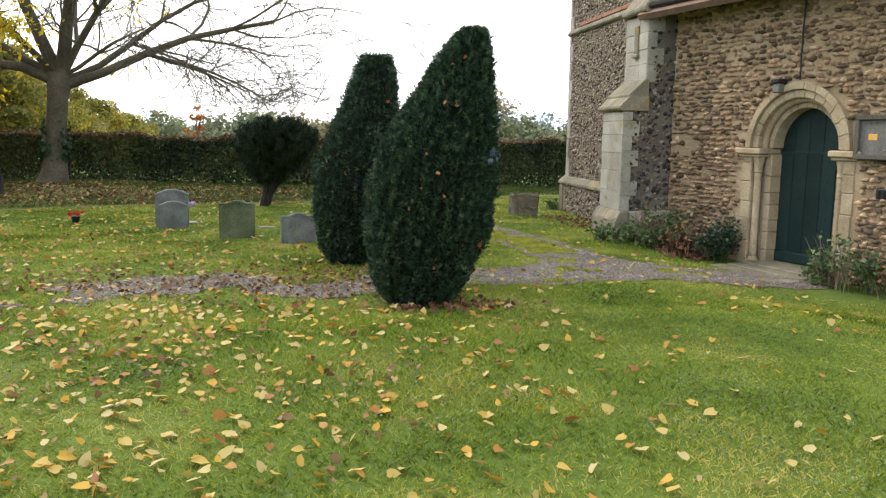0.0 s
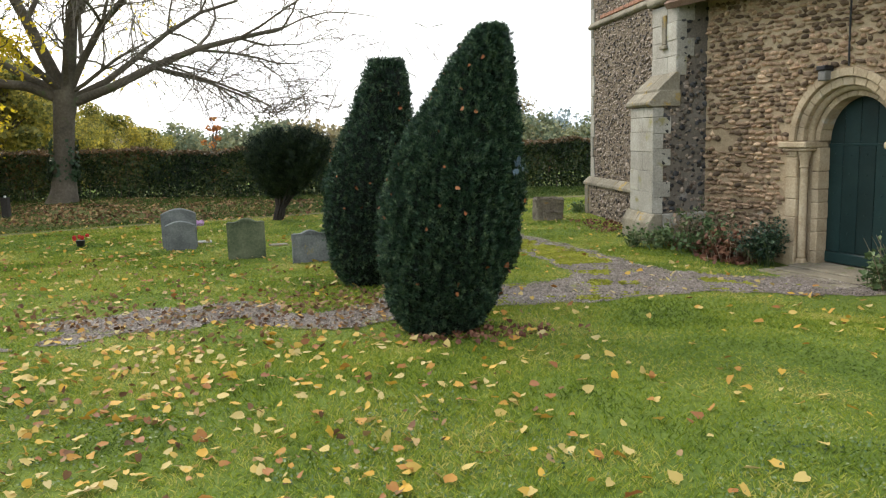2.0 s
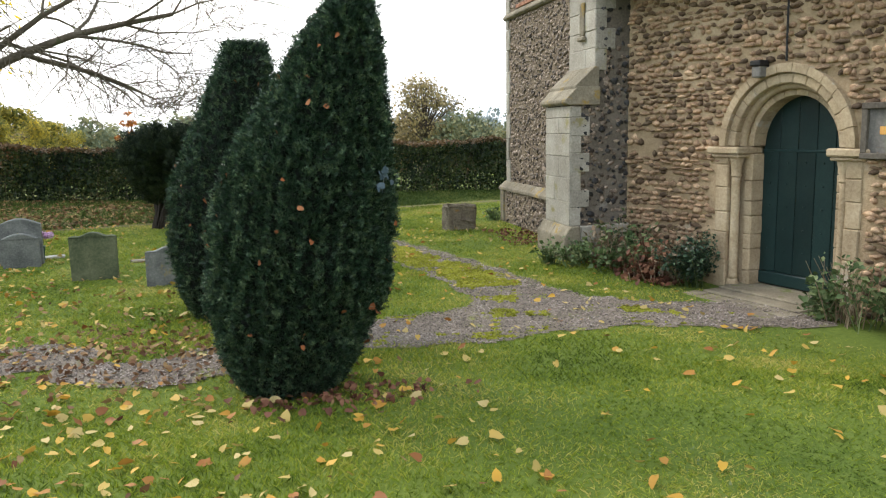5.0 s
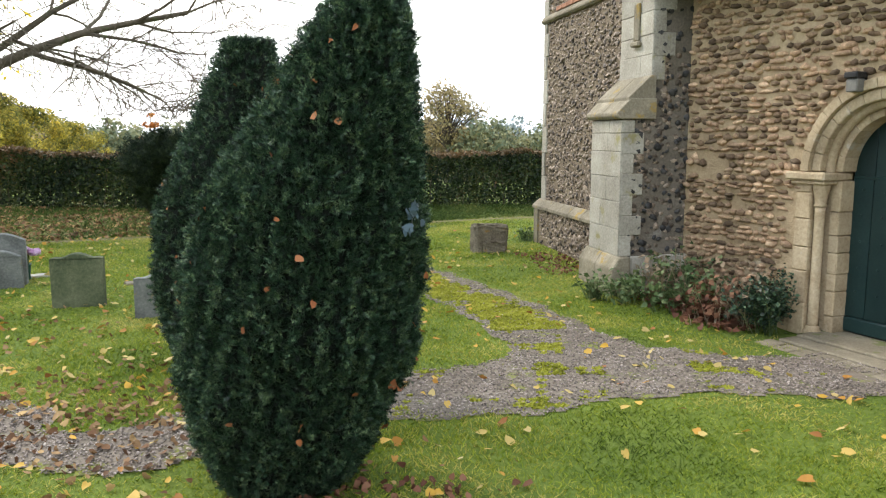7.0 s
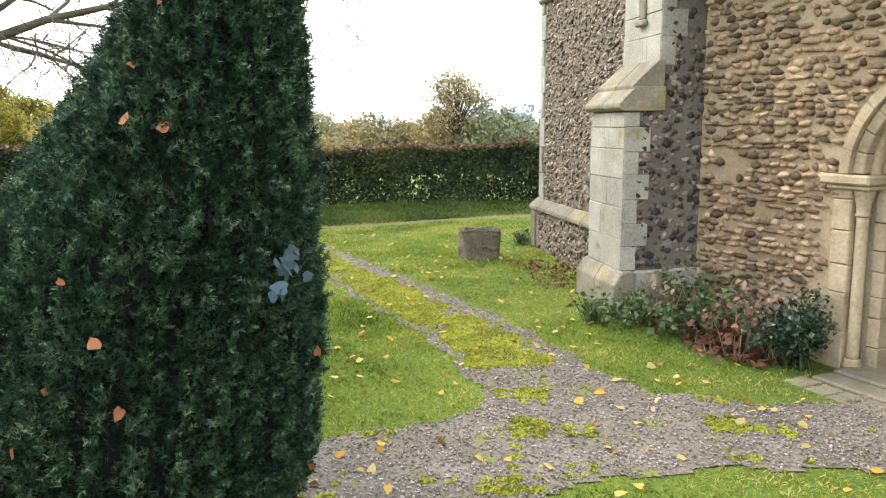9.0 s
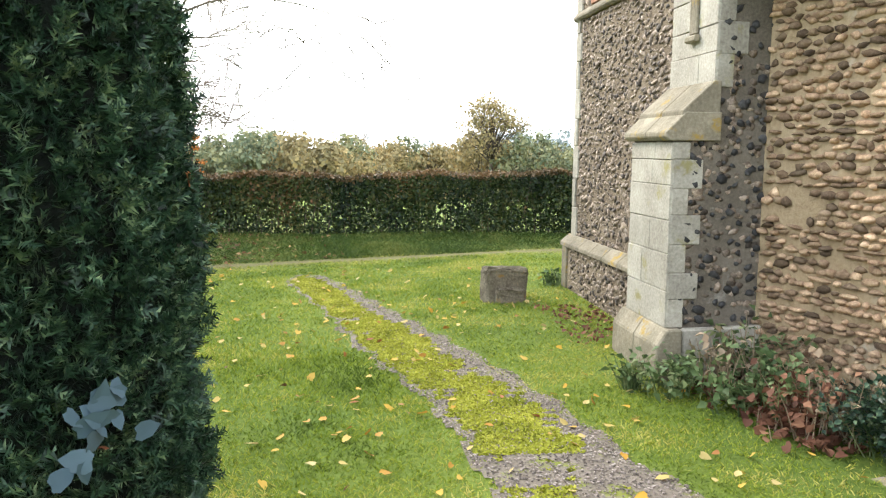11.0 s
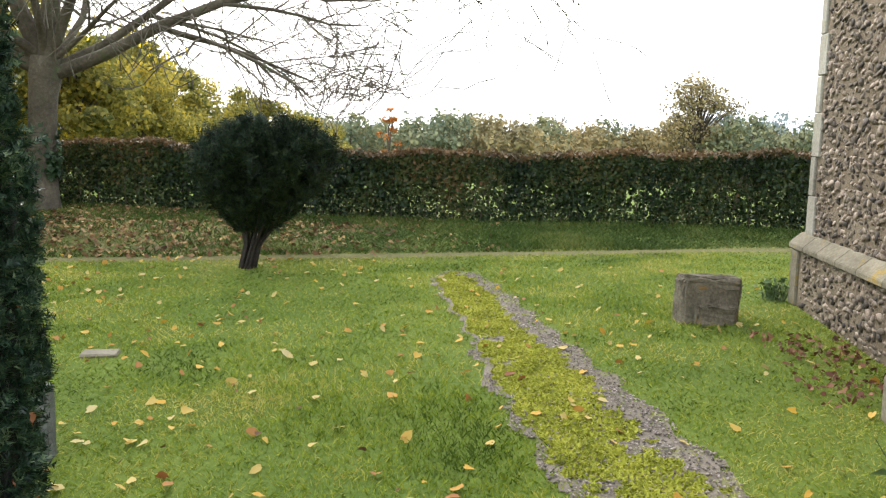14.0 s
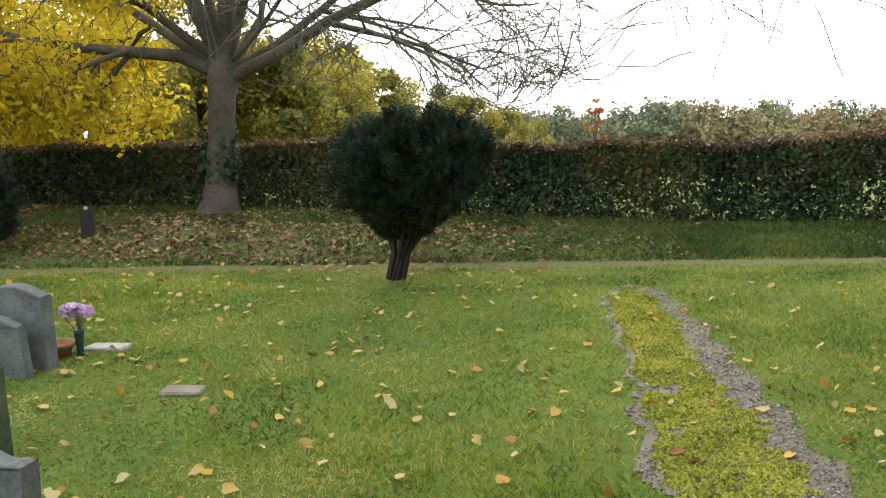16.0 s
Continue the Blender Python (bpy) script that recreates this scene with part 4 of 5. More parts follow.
stub = thing("stone_stump", "broken lichened stone block standing in the grass", "stone block", pose(3.70, 11.38, 0, -4, 3, 12))
part("block", box(-0.27, 0.27, -0.07, 0.14, -0.08, 0.40, 0.035, 0.007, 3), STUMP, stub)
part("block_cap", box(-0.268, 0.275, -0.076, 0.144, 0.27, 0.415, 0.04, 0.008, 3), STUMP, stub, "crumbling top course")
part("block_lip", box(-0.16, 0.20, -0.15, -0.06, -0.05, 0.17, 0.03, 0.008, 3), STUMP, stub)

slab = part("ledger_stone", box(-0.13, 0.13, -0.08, 0.08, -0.03, 0.022, 0.01, 0.004), WORN)
slab.matrix_world = pose(-0.93, 9.62, 0, 0, 0, 18)
tagged(slab, "small flat grey stone sunk in the grass", "stone")
slab = part("ledger_stone", box(-0.16, 0.16, -0.08, 0.08, -0.03, 0.035, 0.01, 0.004), ASHLAR)
slab.matrix_world = pose(-2.15, 10.28, 0, 0, 0, 10)
tagged(slab, "pale flat stone behind the flower vase", "stone")


def flower_heads(parent, centre, count, spread, size, mat):
    for _ in range(count):
        p = np.array(centre) + rng.normal(0, 1, 3) * spread
        d = unit(rng.normal(0, 1, (70, 3)) + np.array([[0, 0, 0.4]]))
        child("flower", tri_mesh("flower", *leaves(p + d * size * 0.7, d, size * 0.55, 0.3, 1.4), mat), parent)


vase = thing("flower_vase", "dark green grave vase of pink chrysanthemums", "flower vase", pose(-2.21, 10.08, 0))
part("vase", lathe([(0.028, 0), (0.030, 0.01), (0.024, 0.06), (0.036, 0.17), (0.045, 0.2), (0.04, 0.195)], 14), VASE_GREEN, vase, smooth=True)
V, F = [], []
for _ in range(7):
    a, b = rng.normal(0, 0.05, 2)
    tube(V, F, [(0, 0, 0.15), (a * 0.5, b * 0.5, 0.24), (a, b, 0.31)], [0.004] * 3, 5)
child("stem_growth", tri_mesh("stem_growth", V, F, WEED), vase)
flower_heads(vase, (0, 0, 0.34), 8, np.array([0.06, 0.05, 0.02]), 0.05, PETAL)
pot = thing("plant_pot", "low terracotta bowl pot on the grass", "plant pot", pose(-2.33, 10.0, 0))
part("bowl", lathe([(0.07, 0), (0.10, 0.09), (0.115, 0.092), (0.115, 0.115), (0.10, 0.115), (0.09, 0.08)], 20), TERRACOTTA, pot, smooth=True)
pot2 = thing("grave_flowers", "small pot of red flowers on the grass", "flower pot", pose(-4.0, 10.5, 0))
part("pot", lathe([(0.05, 0), (0.07, 0.09), (0.075, 0.10), (0.06, 0.095)], 14), IRON, pot2, smooth=True)
flower_heads(pot2, (0, 0, 0.14), 6, np.array([0.06, 0.05, 0.015]), 0.035, RED_PETAL)
post = thing("marker_post", "short dark wooden marker post on the bank", "post", pose(-6.6, 14.6, float(height(-6.6, 14.6))))
part("shaft", box(-0.07, 0.07, -0.07, 0.07, -0.1, 0.42, 0.012), EAVE_DARK, post)
part("cap_disc", lathe([(0.022, 0.415), (0.024, 0.45), (0.015, 0.46)], 10), WHITE_PAINT, post, "small white disc")


# ---- clipped yews ----
def clipped_yew(label, x, y, rows, count, leafcount, needle):
    """rows: height, reach to the left and to the right; the depth is the mean of the two."""
    yew = thing("clipped_yew", label, "yew tree", pose(x, y, float(height(x, y))), "pair of clipped yews")
    z, a, b = (np.array(c) for c in zip(*rows))

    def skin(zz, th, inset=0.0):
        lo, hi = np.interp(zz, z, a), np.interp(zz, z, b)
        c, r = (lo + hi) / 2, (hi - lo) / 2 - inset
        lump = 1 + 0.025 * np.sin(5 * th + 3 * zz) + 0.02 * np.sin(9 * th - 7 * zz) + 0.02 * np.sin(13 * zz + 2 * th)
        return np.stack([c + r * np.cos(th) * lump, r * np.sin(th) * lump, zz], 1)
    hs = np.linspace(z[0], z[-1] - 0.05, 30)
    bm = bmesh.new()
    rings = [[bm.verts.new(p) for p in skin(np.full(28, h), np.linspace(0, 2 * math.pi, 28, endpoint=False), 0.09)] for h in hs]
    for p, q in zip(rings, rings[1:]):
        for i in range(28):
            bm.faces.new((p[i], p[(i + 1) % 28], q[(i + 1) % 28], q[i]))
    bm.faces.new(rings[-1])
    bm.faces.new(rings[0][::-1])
    # hull behind the sprigs, painted as dark as the shade between them
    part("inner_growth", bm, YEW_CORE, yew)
    # even spread over the skin, with more where it is wider
    zz = rng.uniform(z[0], z[-1], count * 3)
    wid = (np.interp(zz, z, b) - np.interp(zz, z, a)) / 1.25
    zz = zz[rng.random(len(zz)) < wid][:count]
    th = rng.uniform(0, 2 * math.pi, len(zz))
    p = skin(zz, th, 0.085)
    n = unit(skin(zz, th + 0.01) - skin(zz, th - 0.01))
    n = np.stack([n[:, 1], -n[:, 0], np.full(len(n), 0.25)], 1)
    top = rng.random((count // 25, 2))
    tt, rr = top[:, 0] * 6.283, np.sqrt(top[:, 1])
    tc, tr = (a[-1] + b[-1]) / 2, (b[-1] - a[-1]) / 2
    p = np.concatenate([p, np.stack([tc + 0.85 * tr * rr * np.cos(tt), 0.85 * tr * rr * np.sin(tt), np.full(len(tt), z[-1] - 0.06)], 1)])
    n = np.concatenate([n, np.tile([[0, 0, 1.0]], (len(tt), 1))])
    ang = np.arctan2(p[:, 1], p[:, 0] - 0.2 * p[:, 2] + 0.2)
    tuft = np.sin(31 * ang + 2.2 * np.sin(5.3 * p[:, 2] + 3 * ang)) * (0.6 + 0.4 * np.sin(17 * p[:, 2] + 9 * ang)) + 0.5 * np.sin(53 * ang - 23 * p[:, 2]) * np.sin(29 * p[:, 2])
    clump = np.clip(0.5 + 0.5 * tuft, 0, 1.2)
    keep_ = rng.random(len(p)) < 0.35 + 0.65 * clump
    p, n, clump = p[keep_], n[keep_], clump[keep_]
    p = p + unit(n) * (0.075 * clump * rng.random(len(p)) ** 0.6 - 0.012)[:, None]
    child("foliage", tri_mesh("foliage", *sprigs(p, unit(n), 0.034, 8, needle, 0.0036, 0.5), YEW), yew)
    V, F = [], []
    for _ in range(5):
        s = rng.normal(0, 0.10, 2)
        tube(V, F, [(s[0] * 0.5 - 0.06, s[1] * 0.5, -0.05), (s[0] * 1.6 - 0.06, s[1] * 1.6, 0.45)], [0.035, 0.025], 7)
    child("stem_growth", tri_mesh("stem_growth", V, F, BARK), yew)
    zz, th = rng.uniform(0.3, z[-1] - 0.1, leafcount), rng.uniform(0, 2 * math.pi, leafcount)
    p = skin(zz, th, 0.03)
    nn = np.stack([np.cos(th), np.sin(th), np.full(leafcount, 0.3)], 1)
    child("caught_leaves", tri_mesh("caught_leaves", *broad_leaves(p, nn, 0.029, 0.7, 0.4), CAUGHT), yew, "rust-brown fallen leaves caught in the foliage")
    return yew, skin


YEW_A = [(-0.02, -0.40, 0.22), (0.06, -0.47, 0.29), (0.27, -0.57, 0.41), (0.52, -0.61, 0.53), (0.7, -0.62, 0.58), (1.02, -0.58, 0.615), (1.42, -0.45, 0.62), (1.67, -0.30, 0.61), (1.92, -0.13, 0.595), (2.17, 0.02, 0.575), (2.34, 0.16, 0.55), (2.40, 0.24, 0.50)]
YEW_B = [(-0.02, -0.34, 0.22), (0.08, -0.40, 0.30), (0.28, -0.5, 0.44), (0.7, -0.54, 0.54), (1.18, -0.49, 0.55), (1.84, -0.2, 0.53), (2.17, -0.07, 0.51), (2.38, 0.02, 0.45)]
yew_near, skin_near = clipped_yew("tall clipped yew leaning to one side beside the path", 0.84, 3.88, YEW_A, 82000, 70, 0.0125)
yew_far, _ = clipped_yew("flat-topped clipped yew behind the taller one", 0.30, 6.18, YEW_B, 28000, 30, 0.017)
zz, th = rng.normal(1.335, 0.04, 15), rng.normal(-0.72, 0.075, 15)
for a_, b_ in zip(zz, th):
    one, up = skin_near(np.array([a_]), np.array([b_]), 0.0), np.array([[math.cos(b_), math.sin(b_), 0.2]])
    child("ivy_leaf", tri_mesh("ivy_leaf", *broad_leaves(one, up, 0.034, 0.35, 0.12), GREY_IVY), yew_near, "grey-green ivy leaf")


def shrub(name, label, x, y, rows, count, mat, stems, category="shrub", size=0.05, lean=0.0, shoots=0):
    """A loose evergreen shrub: bare stems that spread into a ragged crown."""
    s = thing(name, label, category, pose(x, y, float(height(x, y))))
    V, F = [], []
    z, r = (np.array(c) for c in zip(*rows))
    tips = []
    for i in range(stems):
        t = 2 * math.pi * i / stems + rng.uniform(-0.3, 0.3)
        f = rng.uniform(0.45, 0.95)
        top = z[-1] * rng.uniform(0.7, 0.98)
        pts = [(0.12 * math.cos(t) * f - lean, 0.12 * math.sin(t) * f, -0.05)]
        for k in (0.2, 0.45, 0.7, 1.0):
            rad = float(np.interp(top * k, z, r)) * f * 0.85
            pts.append((rad * math.cos(t + 0.2 * k) - lean * (1 - k) ** 1.5, rad * math.sin(t + 0.2 * k), top * k))
        tube(V, F, pts, [0.022, 0.018, 0.013, 0.009, 0.005], 6)
    tagged(child("stem_growth", tri_mesh("stem_growth", V, F, DARK_STEM, True), s, "dark bare stems"), kind="stuff")
    zz = rng.uniform(z[1], z[-1], count * 2)
    rad = np.interp(zz, z, r)
    k = rng.random(len(zz)) < rad / r.max()
    zz, rad = zz[k][:count], rad[k][:count]
    th = rng.uniform(0, 2 * math.pi, len(zz))
    ragged = 1 + 0.13 * np.sin(4 * th + 5 * zz) + 0.12 * np.sin(7 * th - 9 * zz)
    zz = zz + 0.16 * np.maximum(0, np.sin(9 * th + 3 * rad)) * (zz > 0.75 * z[-1])
    q = rad * ragged * rng.uniform(0.2, 1.0, len(zz)) ** 0.4 * np.where(rng.random(len(zz)) < 0.12, 1.14, 1.0)
    p = np.stack([q * np.cos(th) - lean * np.clip(1 - zz / z[-1] * 1.3, 0, 1), q * np.sin(th), zz], 1)
    n = np.stack([np.cos(th), np.sin(th), np.full(len(zz), 0.5)], 1)
    # long shoots that stand out of the crown
    for _ in range(shoots):
        t, f = rng.uniform(0, 2 * math.pi), math.sqrt(rng.random())
        h0 = z[-1] * rng.uniform(0.5, 0.9)
        r0 = float(np.interp(h0, z, r)) * f
        d = unit(np.array([[math.cos(t) * f, math.sin(t) * f, rng.uniform(0.45, 1.1)]]))
        q = np.array([[r0 * math.cos(t), r0 * math.sin(t), h0]]) + d * (np.linspace(0, rng.uniform(0.2, 0.42), 11) * (1.25 - 0.5 * f))[:, None]
        p, n = np.concatenate([p, q]), np.concatenate([n, np.repeat(d, 11, 0)])
    child("foliage", tri_mesh("foliage", *sprigs(p, n, size * 2.4, 9, size, size * 0.16, 0.9), mat), s)
    return s


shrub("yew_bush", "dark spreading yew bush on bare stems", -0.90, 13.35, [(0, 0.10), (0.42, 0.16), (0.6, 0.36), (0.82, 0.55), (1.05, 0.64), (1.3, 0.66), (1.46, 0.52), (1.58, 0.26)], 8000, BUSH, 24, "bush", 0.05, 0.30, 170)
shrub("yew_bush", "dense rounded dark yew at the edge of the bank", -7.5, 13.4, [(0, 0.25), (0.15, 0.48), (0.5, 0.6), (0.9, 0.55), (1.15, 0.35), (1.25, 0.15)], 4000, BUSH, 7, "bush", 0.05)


# ---- hedge ----
def hedge(x0, x1, yc, label, dense):
    h = thing("hedge", label, "hedge")
    n = int((x1 - x0) * dense)
    x, y, z = rng.uniform(x0, x1, n), yc + rng.uniform(-0.32, 0.32, n), rng.uniform(0.0, 1, n) ** 0.85
    topz = 1.17 + 0.03 * np.sin(2.2 * x) + 0.025 * np.sin(5.1 * x + 1) + 0.07 * smooth(2, 6, x)
    base = height(x, y)
    gap = 0.5 + 0.5 * np.sin(2.7 * x + 0.8 * np.sin(1.3 * x)) * np.sin(4 * z + 1.9 * x)
    gap = np.clip(gap + 0.35 * np.sin(9.1 * x + 3 * z) * np.sin(7 * z - 4 * x), 0, 1)
    gap = gap * (0.45 + 0.55 * np.sin(0.83 * x + 0.6) ** 2)
    k = (rng.random(n) > 0.58 * gap ** 1.5 * smooth(0.95, 0.6, z))
    hole = (np.hypot((x - 4.0) / 0.28, (z - 0.32) / 0.2) < 1) & (rng.random(n) < 0.5)
    k &= ~hole
    p = np.stack([x, y, base + z * topz], 1)[k]
    nn = np.stack([rng.normal(0, 0.4, len(p)), np.where(rng.random(len(p)) < 0.7, -1, 1), np.full(len(p), 0.35)], 1)
    V, T = leaves(p, nn, 0.048, 0.6, 1.5)
    child("foliage", tri_mesh("foliage", V, T, HEDGE), h)
    m = int((x1 - x0) * 420)
    xt = rng.uniform(x0, x1, m)
    yt = yc + rng.uniform(-0.40, 0.40, m)
    zt = 1.17 + 0.03 * np.sin(2.2 * xt) + 0.025 * np.sin(5.1 * xt + 1) + 0.07 * smooth(2, 6, xt) + rng.normal(0.0, 0.03, m)
    child("clipped_top", tri_mesh("clipped_top", *leaves(np.stack([xt, yt, height(xt, yt) + zt], 1), np.tile([[0, 0, 1.0]], (m, 1)), 0.055, 0.8, 1.5), HEDGE_TOP), h, "browned clipped top")
    V, F = [], []
    for xs in np.arange(x0, x1, 0.16):
        a, b = rng.normal(0, 0.10, 2)
        ys = yc + rng.normal(0, 0.08)
        g = float(height(xs, ys)) - 0.05
        tube(V, F, [(xs, ys, g), (xs + a * 0.5, ys + b * 0.4, g + 0.55), (xs + a * 1.6, ys + b, g + 1.15)], [0.016, 0.012, 0.006], 5)
        tube(V, F, [(xs + a * 0.4, ys, g + 0.35), (xs - a * 2 - 0.06, ys - b, g + 0.85)], [0.009, 0.004], 4)
    tagged(child("stem_growth", tri_mesh("stem_growth", V, F, TWIG), h, "bare hedge stems"), kind="stuff")


hedge(-7.4, 9.5, 18.6, "clipped green field hedge with gaps and a browned top", 3700)
hedge(-17, -7.4, 18.5, "darker denser stretch of clipped hedge", 3900)


# ---- trees ----
def branch(V, F, tips, p, d, length, r, depth, droop, spread, segs=6):
    """A limb that wanders, tapers and divides; tips collects where its twigs end."""
    pts, rad = [p.copy()], [r]
    steps = 5
    for i in range(steps):
        d = (d + Vector(rng.normal(0, 0.13, 3)) + Vector((0, 0, -droop * (i / steps)))).normalized()
        if p.z < 2.1:
            d = (d + Vector((0, 0, 0.6))).normalized()
        p = p + d * (length / steps)
        pts.append(p.copy())
        rad.append(max(r * (1 - 0.62 * (i + 1) / steps), 0.0075))
        if depth and i >= 1:
            for _ in range(3 if depth == 2 and i > 3 else 2):
                side = Vector(rng.normal(0, 1, 3))
                side = (side - side.dot(d) * d).normalized()
                nd = (d * 0.75 + side * spread).normalized()
                branch(V, F, tips, p.copy(), nd, length * rng.uniform(0.40, 0.66), rad[-1] * 0.55, depth - 1, droop * 1.15, spread, max(segs - 1, 3))
    if depth <= 1:
        tips.extend(pts[1:])
    tube(V, F, pts, rad, segs)


def churchyard_tree():
    base = Vector((-6.35, 17.4, float(height(-6.35, 17.4)) - 0.02))
    t = thing("tree", "large half-bare grey-barked tree with drooping twigs, ivy at its foot", "tree", Matrix.Translation(base))
    V, F, tips = [], [], []
    fork = Vector((0.20, 0.05, 2.40))
    tube(V, F, [(-0.06, 0, -0.1), (-0.04, 0, 0.08), (0.0, 0, 0.28), (0.03, 0, 0.6), (0.08, 0.02, 1.3), (0.14, 0.03, 2.0), (0.19, 0.05, 2.35), (0.22, 0.05, 2.65)], [0.48, 0.37, 0.305, 0.265, 0.23, 0.235, 0.27, 0.25], 16)
    bm_tips = []
    limbs = [((0.88, -0.05, 0.48), 5.4, 0.12, 0.06, 3), ((0.70, -0.3, 0.65), 5.2, 0.10, 0.07, 3), ((0.80, 0.2, 0.56), 5.0, 0.09, 0.08, 3), ((0.92, -0.12, 0.45), 2.8, 0.055, 0.07, 2), ((0.1, 0.1, 1), 4.5, 0.18, 0.03, 3), ((-0.35, 0, 0.95), 4.4, 0.16, 0.06, 3),
             ((-0.8, -0.15, 0.62), 4.2, 0.13, 0.14, 3), ((-0.9, 0.1, 0.33), 3.8, 0.10, 0.16, 3), ((0.3, -0.7, 0.75), 3.2, 0.08, 0.05, 2), ((0.25, 0.7, 0.7), 3.6, 0.08, 0.1, 2), ((-0.35, -0.65, 0.7), 3.4, 0.09, 0.06, 2)]
    lists = []
    for d, ln, r, droop, depth in limbs:
        got = []
        branch(V, F, got, fork + Vector((0, 0, rng.uniform(-0.15, 0.2))), Vector(d).normalized(), ln, r, depth, droop, 0.75, 8)
        lists.append(got)
    child("trunk", tri_mesh("trunk", V, F, BARK, True), t)
    # leaves still hang on the sheltered side, hardly any on the other
    pts = [p for k, l in enumerate(lists) for p in l if rng.random() < (0.9 if k in (6, 7, 10) else 0.25 if k in (5, 9) else 0.0)]
    pts = np.array([p[:] for p in pts])
    pts = np.repeat(pts, 12, 0) + rng.normal(0, 0.15, (len(pts) * 12, 3)) - np.array([[0, 0, 0.1]])
    pts = pts[rng.permutation(len(pts))[:30000]]
    child("leaves", tri_mesh("leaves", *leaves(pts, rng.normal(0, 1, pts.shape), 0.062, 0.8, 2.0), YELLOW), t, "bright yellow autumn leaves")
    n = 420
    th = np.where(rng.random(n) < 0.6, rng.normal(-0.15, 0.5, n), rng.normal(-2.8, 0.5, n))
    z = 0.55 + rng.beta(1.6, 2.0, n) * (0.85 + 0.35 * np.sin(5 * th))
    r = 0.25 + 0.08 * np.exp(-2.5 * z) + rng.uniform(0, 0.09, n)
    child("ivy", tri_mesh("ivy", *leaves(np.stack([0.05 * z + r * np.cos(th), r * np.sin(th), z], 1), np.stack([np.cos(th), np.sin(th), np.full(n, 0.2)], 1), 0.075, 0.4, 1.2), IVY), t, "dark green ivy")


rng = np.random.default_rng(11)
churchyard_tree()
rng = np.random.default_rng(7)


def crowned_tree(name, label, m, tall, wide, low, mat, count, leaf, bare=0.0, clumps=26):
    """A tree of trunk, limbs and a crown of leaf clumps between low and tall."""
    t = thing(name, label, "tree", m)
    V, F = [], []
    tube(V, F, [(0, 0, -0.3), (0.05 * wide * 0.2, 0, low), (0, 0, tall * 0.75)], [tall * 0.022, tall * 0.017, tall * 0.006], 7)
    cs = []
    for _ in range(clumps):
        u, th = rng.random(), rng.uniform(0, 2 * math.pi)
        z = low + (tall - low) * u
        r = wide / 2 * math.sqrt(max(0.05, 1 - (2 * u - 0.85) ** 2 / 1.4)) * rng.uniform(0.35, 0.95)
        c = (r * math.cos(th), r * math.sin(th), z - 0.05 * tall)
        cs.append(c)
        s = max(low * 0.8, z * 0.55)
        tube(V, F, [(0, 0, s), (c[0] * 0.5, c[1] * 0.5, (s + c[2]) / 2 + 0.03 * tall), c], [tall * 0.009, tall * 0.006, tall * 0.002], 4)
        for _ in range(3 if bare else 0):
            e = np.array(c) + rng.normal(0, 0.11, 3) * wide
            tube(V, F, [c, tuple(e)], [tall * 0.003, tall * 0.001], 3)
    child("trunk", tri_mesh("trunk", V, F, TWIG), t)
    cs = np.array(cs)
    k = rng.integers(0, len(cs), count)
    off = unit(rng.normal(0, 1, (count, 3))) * (rng.random((count, 1)) ** 0.4) * wide * np.array([[0.19, 0.19, 0.15]]) * rng.uniform(0.55, 1.25, (len(cs), 1))[k]
    child("crown", tri_mesh("crown", *leaves(cs[k] + off, off + np.array([[0, 0, 0.01]]), leaf, 0.7, 1.5), mat), t)
    return t


def far_place(deg, dist, lift=0.0, turn=0.0, size=1.0):
    """deg: bearing to the right of +y, seen from the middle of the lawn."""
    x, y = 2.1 + dist * math.sin(radians(deg)), 4.7 + dist * math.cos(radians(deg))
    return pose(x, y, float(height(x, y)) + lift, 0, 0, turn) @ Matrix.Scale(size, 4)


# wood behind the hedge, near at hand
near_wood = [crowned_tree("tree", "yellow and green autumn tree behind the hedge", far_place(-36, 27), 6.2, 5.2, 1.0, GREENYELLOW, 10000, 0.115),
             crowned_tree("tree", "bright yellow autumn tree behind the hedge", far_place(-43, 23), 5.6, 4.6, 0.8, YELLOW, 9000, 0.105),
             crowned_tree("tree", "dull green tree turning yellow beyond the hedge", far_place(-28, 34), 5.6, 5.0, 0.8, GREENYELLOW, 8000, 0.15)]
for ob in near_wood:
    ob["group"] = "wood behind the hedge"
for deg, dist, which, size in ((-50, 25, 0, 0.8), (-57, 24, 1, 0.85), (-64, 24, 0, 0.8), (-40, 33, 0, 0.95), (-46, 34, 2, 1.0), (-33, 31, 1, 0.78), (-54, 34, 1, 1.05), (-30, 40, 0, 0.95),
                               (-25, 42, 2, 1.0), (-22, 48, 0, 0.95), (-19, 54, 2, 1.0), (-38, 45, 2, 1.3), (-47, 48, 0, 1.15), (-60, 36, 1, 1.1), (-16.5, 60, 2, 0.95), (-24, 60, 0, 1.05), (-14.5, 70, 0, 0.9), (-31, 26, 2, 0.8), (-35, 36, 1, 0.9), (-27, 30, 0, 0.72), (-66, 20, 1, 1.0), (-70, 26, 0, 1.2), (-52, 20.5, 2, 0.75)):
    copy_thing(near_wood[which], far_place(deg, dist, 0, rng.uniform(0, 360), size))

